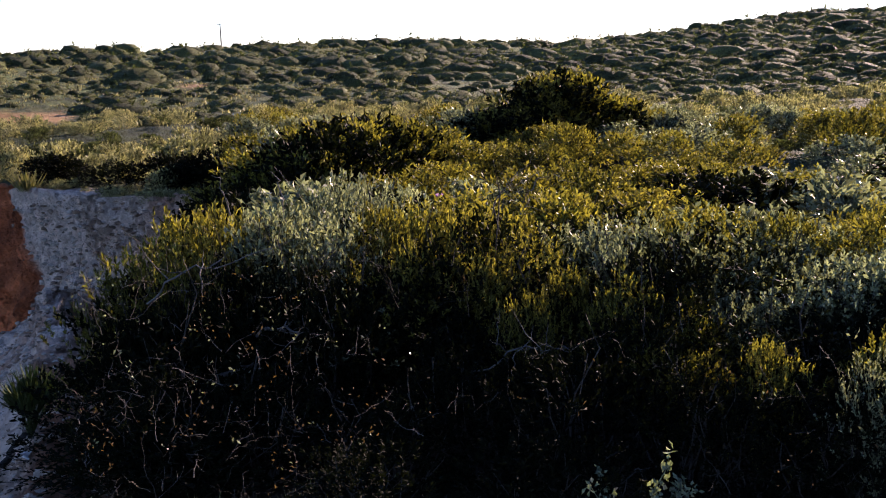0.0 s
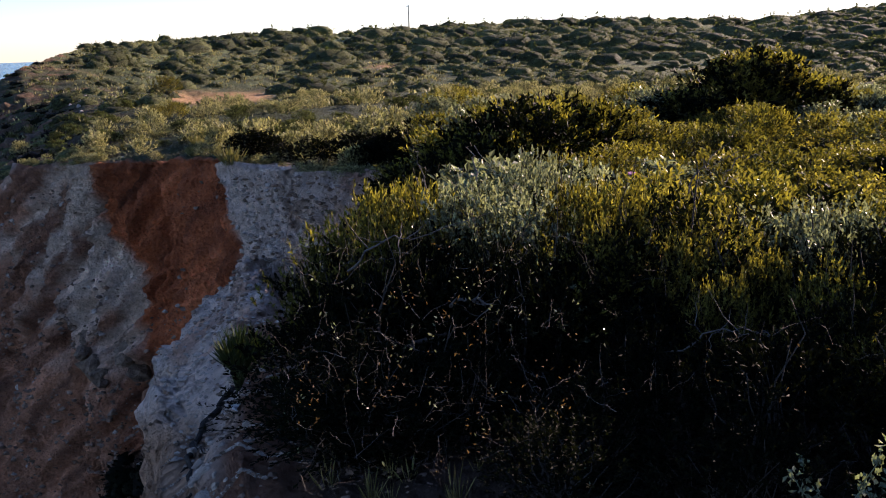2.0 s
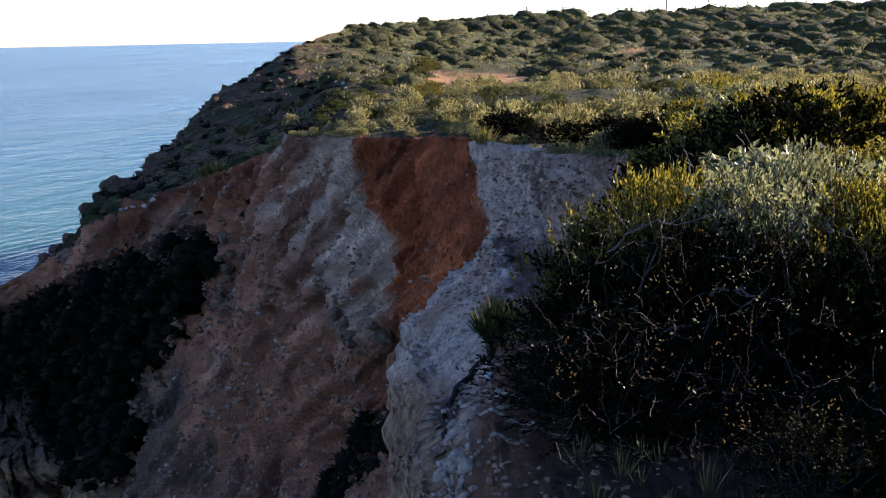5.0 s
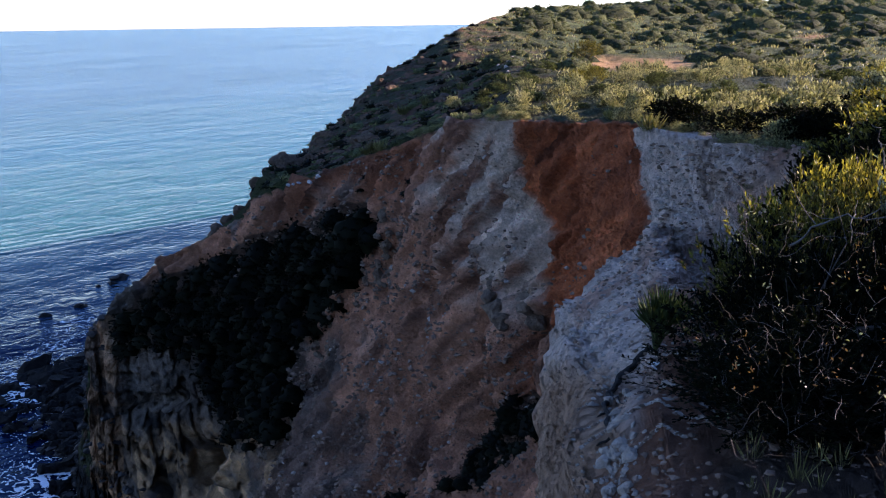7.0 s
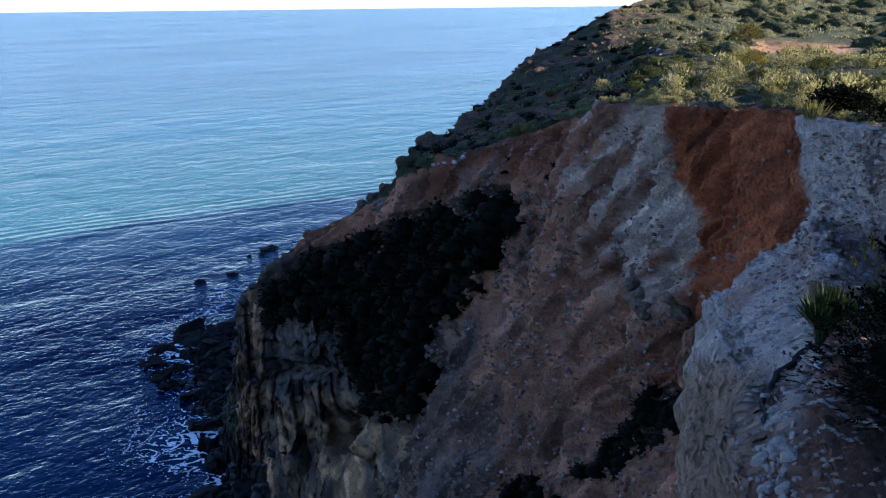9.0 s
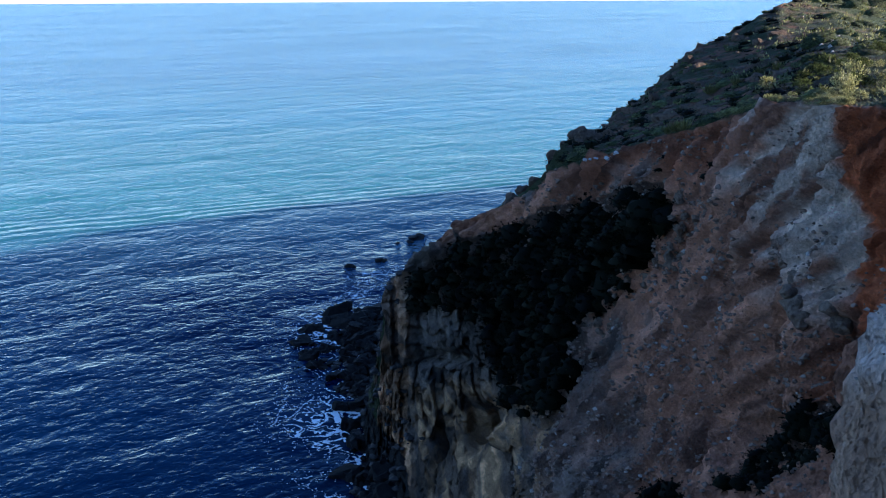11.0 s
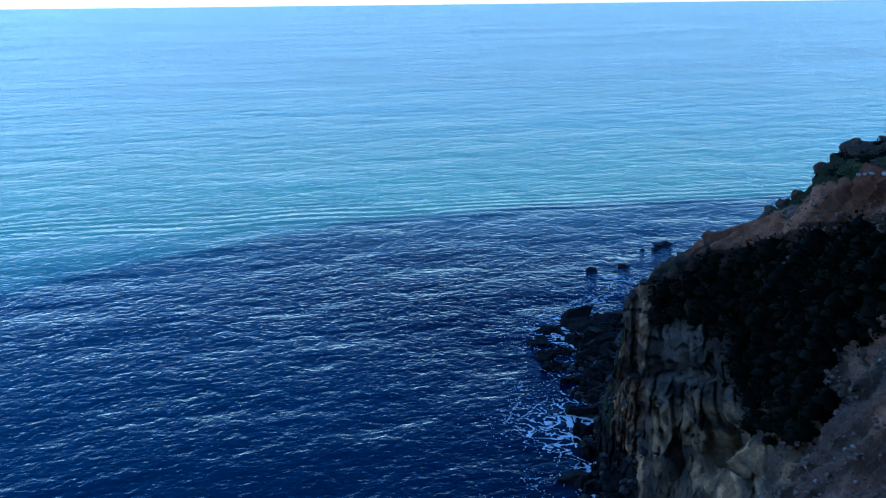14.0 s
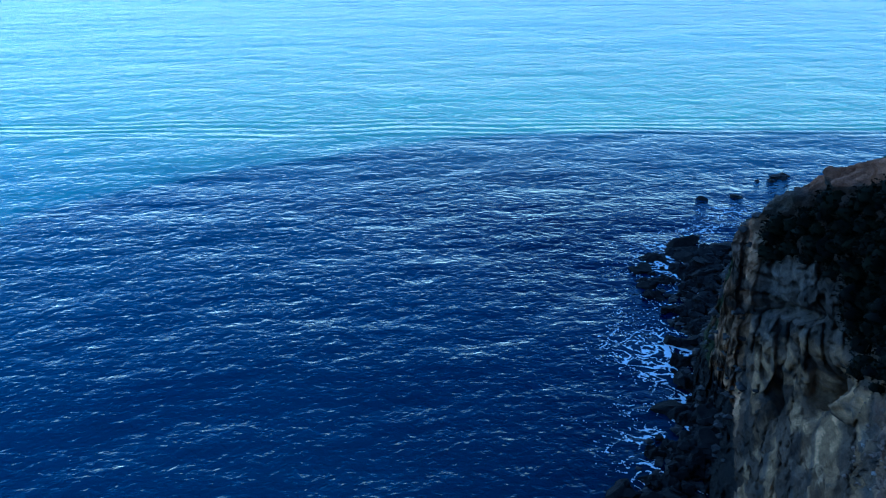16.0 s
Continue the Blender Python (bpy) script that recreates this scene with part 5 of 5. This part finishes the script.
def exposed_root():
    line = [(22.9, -19.8), (24.0, -20.9), (25.3, -22.4), (25.45, -23.4), (25.3, -24.6), (24.7, -26.0)]
    side = [[(25.3, -22.4), (26.6, -22.3), (28.0, -22.9), (28.7, -23.9)], [(25.45, -23.6), (26.6, -24.3), (27.8, -24.7)], [(25.2, -25.2), (26.6, -26.0), (28.0, -26.6)], [(25.3, -22.4), (24.7, -23.0), (24.2, -23.0)]]
    root = new("exposed_root")
    base = spot_from(*line[0])
    root.location = base
    tagged(root, "thick dark root laid bare across the pale bank", "root")
    def path(pts, rad):
        q = [np.array(spot_from(*a) * 0.993 + Vector((-0.22, -0.22, 39.97)) * 0.007 - base) + (0, 0, rad * 0.5) for a in pts]
        fine = []
        for a, b in zip(q, q[1:]):
            fine += [a + (b - a) * s + rng.normal(0, 0.009, 3) for s in (0, 0.25, 0.5, 0.75)]
        fine.append(q[-1])
        return fine, np.linspace(rad, rad * 0.45, len(fine)) * rng.uniform(0.75, 1.25, len(fine))
    v, f = tubes([path(line, 0.024)], 8)
    part("main_root", mesh_of("main_root", v, f, ROOT, True), root)
    # thin dark strands, drawn for the cracks of the bank as well
    for s in side:
        v, f = tubes([path(s, 0.007)], 6)
        part("side_root", mesh_of("side_root", v, f, ROOT, True), root)


exposed_root()

# pale stones under the root
for k in range(120):
    s = rng.uniform() ** 0.8
    p = spot_from(np.interp(s, [0, 1], [23.9, 25.0]) + rng.normal(0, 0.8), np.interp(s, [0, 1], [-22.6, -29.0]) + rng.normal(0, 0.9))
    stone(BANK_ROCKS, "stone", "broken white stone lying on the bank", "bank stones", p, rng.uniform(0.008, 0.022) * (2.2 if k < 34 else 1))


pieces = []
while len(pieces) < 1300:
    p = spot_from(rng.uniform(9, 25.2), rng.uniform(-31, -20.5))
    pieces.append((*bits[rng.integers(0, 4)], spin(p, 0.004 + 0.02 * rng.uniform() ** 3, rng.uniform(0.5, 1.0))))
joined("bank_debris", "brown clods and chips of stone below the thicket", "rubble", pieces, ROCK_BROWN)


def rag():
    p = spot_from(22.3, -20.9)
    n = 9
    g = np.linspace(-1, 1, n)
    X, Y = np.meshgrid(g * 0.055, g * 0.03, indexing="ij")
    P = np.stack([X, Y, 0 * X], -1).reshape(-1, 3)
    P[:, 2] = 0.02 + 0.02 * fbm(P * 30, 3)
    P[:, :2] += 0.012 * np.stack([fbm(P * 40 + 3, 2), fbm(P * 40 + 8, 2)], -1)
    i = np.arange(n * n).reshape(n, n)
    F = np.stack([i[:-1, :-1], i[1:, :-1], i[1:, 1:], i[:-1, 1:]], -1).reshape(-1, 4)
    ob = tagged(new("litter_scrap", mesh_of("litter_scrap", P, F.tolist(), PLASTIC, True)), "crumpled white scrap of litter on the bank", "litter")
    ob.location = p
    ob.rotation_euler = (0.5, 0.5, 0.6)
    ob.modifiers.new("thick", "SOLIDIFY").thickness = 0.006


rag()


def flower():
    p = sight(0.42, -8.45, 6.1)
    root = new("flower")
    root.location = p
    tagged(root, "single pink rockrose flower above the thicket", "flower")
    v, f = tubes([([(0, 0, -0.35), (0.01, 0, -0.15), (0, 0, 0)], [0.003, 0.003, 0.002])], 5)
    part("stem", mesh_of("stem", v, f, LEAF_SHADE, True), root)
    for k in range(6):
        t = k * 1.047
        v, f = leaf_cloud(np.zeros((1, 3)), np.array([[math.cos(t), math.sin(t), 0.7]]), np.array([0.034]), np.array([0.032]))
        part("petal", mesh_of("petal", v, f, PETAL), root)


flower()


def dead_branch(a, b, rad, shoots):
    """A bare grey branch from place a to place b, with side shoots."""
    root = new("dead_branch")
    root.location = a
    tagged(root, "bare grey dead branch in the dark thicket", "branch")
    end = np.array(b) - np.array(a)
    n = 9
    s = np.linspace(0, 1, n)[:, None]
    pts = end * s + np.array([0, 0, 0.25]) * np.sin(s * math.pi) * np.linalg.norm(end) * 0.5 + rng.normal(0, 0.012, (n, 3))
    v, f = tubes([(pts, np.linspace(rad, rad * 0.35, n))], 6)
    part("limb", mesh_of("limb", v, f, BARK, True), root)
    for k in range(shoots):
        q = pts[rng.integers(2, n)]
        v, f = tubes([twig(q, q + rng.normal(0, 0.12, 3) + (0, 0, 0.03), rad * 0.45, 0.3)], 4)
        part("shoot", mesh_of("shoot", v, f, BARK, True), root)


for a, b, rad, shoots in [((-1.6, -19.4, 4.0), (-7.8, -17.9, 3.9), 0.005, 9), ((12.2, -16.3, 4.3), (8.6, -16.6, 4.2), 0.011, 7), ((16.5, -20.5, 4.35), (12.4, -18.2, 4.3), 0.02, 5), ((18.5, -14.0, 4.6), (14.5, -12.0, 4.4), 0.007, 6),
                          ((-13, -22, 4.0), (-18, -20.5, 3.9), 0.006, 12), ((-15, -23, 4.0), (-19.5, -23.5, 3.95), 0.006, 12), ((20.5, -16.5, 4.9), (22.5, -12.5, 5.0), 0.006, 5), ((19.5, -14, 5.0), (21.5, -10.5, 5.1), 0.006, 4),
                          ((-2.5, -10, 5.6), (-4.2, -7.4, 5.7), 0.006, 7), ((-4.5, -10, 5.7), (-6, -7.3, 5.8), 0.006, 7), ((10, -9, 5.2), (10.4, -6.3, 5.3), 0.005, 1), ((13.2, -9, 5.2), (14.0, -6.7, 5.2), 0.005, 1)]:
    dead_branch(sight(*a), sight(*b), rad, shoots)

# grass: tufts on the rim, the ridge and the bank
def grass_tuft(n, h, spread, mat, name, label):
    t = rng.uniform(0, 6.28, n)
    d = rng.uniform(0, spread, n)
    base = np.stack([d * np.cos(t), d * np.sin(t), 0 * d], -1)
    way = np.stack([np.cos(t) * d / spread * 0.7, np.sin(t) * d / spread * 0.7, np.ones(n)], -1) + rng.normal(0, 0.18, (n, 3))
    v, f = leaf_cloud(base, way, h * rng.uniform(0.5, 1.1, n), np.full(n, 0.006 + 0.004 * h))
    return tagged(new(name, mesh_of(name, v, f, mat)), label, "grass", "grass tufts")


TUFT = grass_tuft(130, 0.5, 0.16, GRASS, "grass_tuft", "dry pale grass tuft")
for az, el, s in [(40.2, -8.0, 1.1), (40.6, -8.1, 1.3), (41.0, -8.2, 1.0), (38.6, -5.8, 1.5), (37.2, -5.2, 1.4), (36.0, -4.6, 1.3), (35.0, -4.3, 1.2), (23.0, -6.9, 0.8), (21.4, -5.9, 0.8), (22.3, -6.2, 0.9), (26.5, -6.0, 0.5), (30.2, -5.6, 0.5)]:
    p = spot(az, el - 0.1)
    copy_thing(TUFT, spin(p, s, 1.1))
for k in range(46):
    az = rng.uniform(-20, 36)
    x, y = polar(az, at(RIM, az)[0] + rng.uniform(0.3, 12)) if az > 14 else polar(az, rng.uniform(14, 30))
    copy_thing(TUFT, spin((x, y, height(x, y) - 0.02), rng.uniform(0.4, 0.9), rng.uniform(0.7, 1.2)))
THIN = grass_tuft(14, 0.5, 0.16, GRASS, "grass_tuft", "few thin dry grass blades in front of the thicket")
for k in range(18):
    p = spot(rng.uniform(8, 23), rng.uniform(-31, -23))
    copy_thing(THIN, spin(p, rng.uniform(0.1, 0.24), rng.uniform(0.9, 1.8)))
retire(TUFT)
retire(THIN)

for kind in (GOLD, GREY, DARK, GOLD_B, GREY_B, DARK_B, SLOPE, SHELF_G, SHELF_D, HILL, HILL_FAR):
    for ob in kind:
        retire(ob)
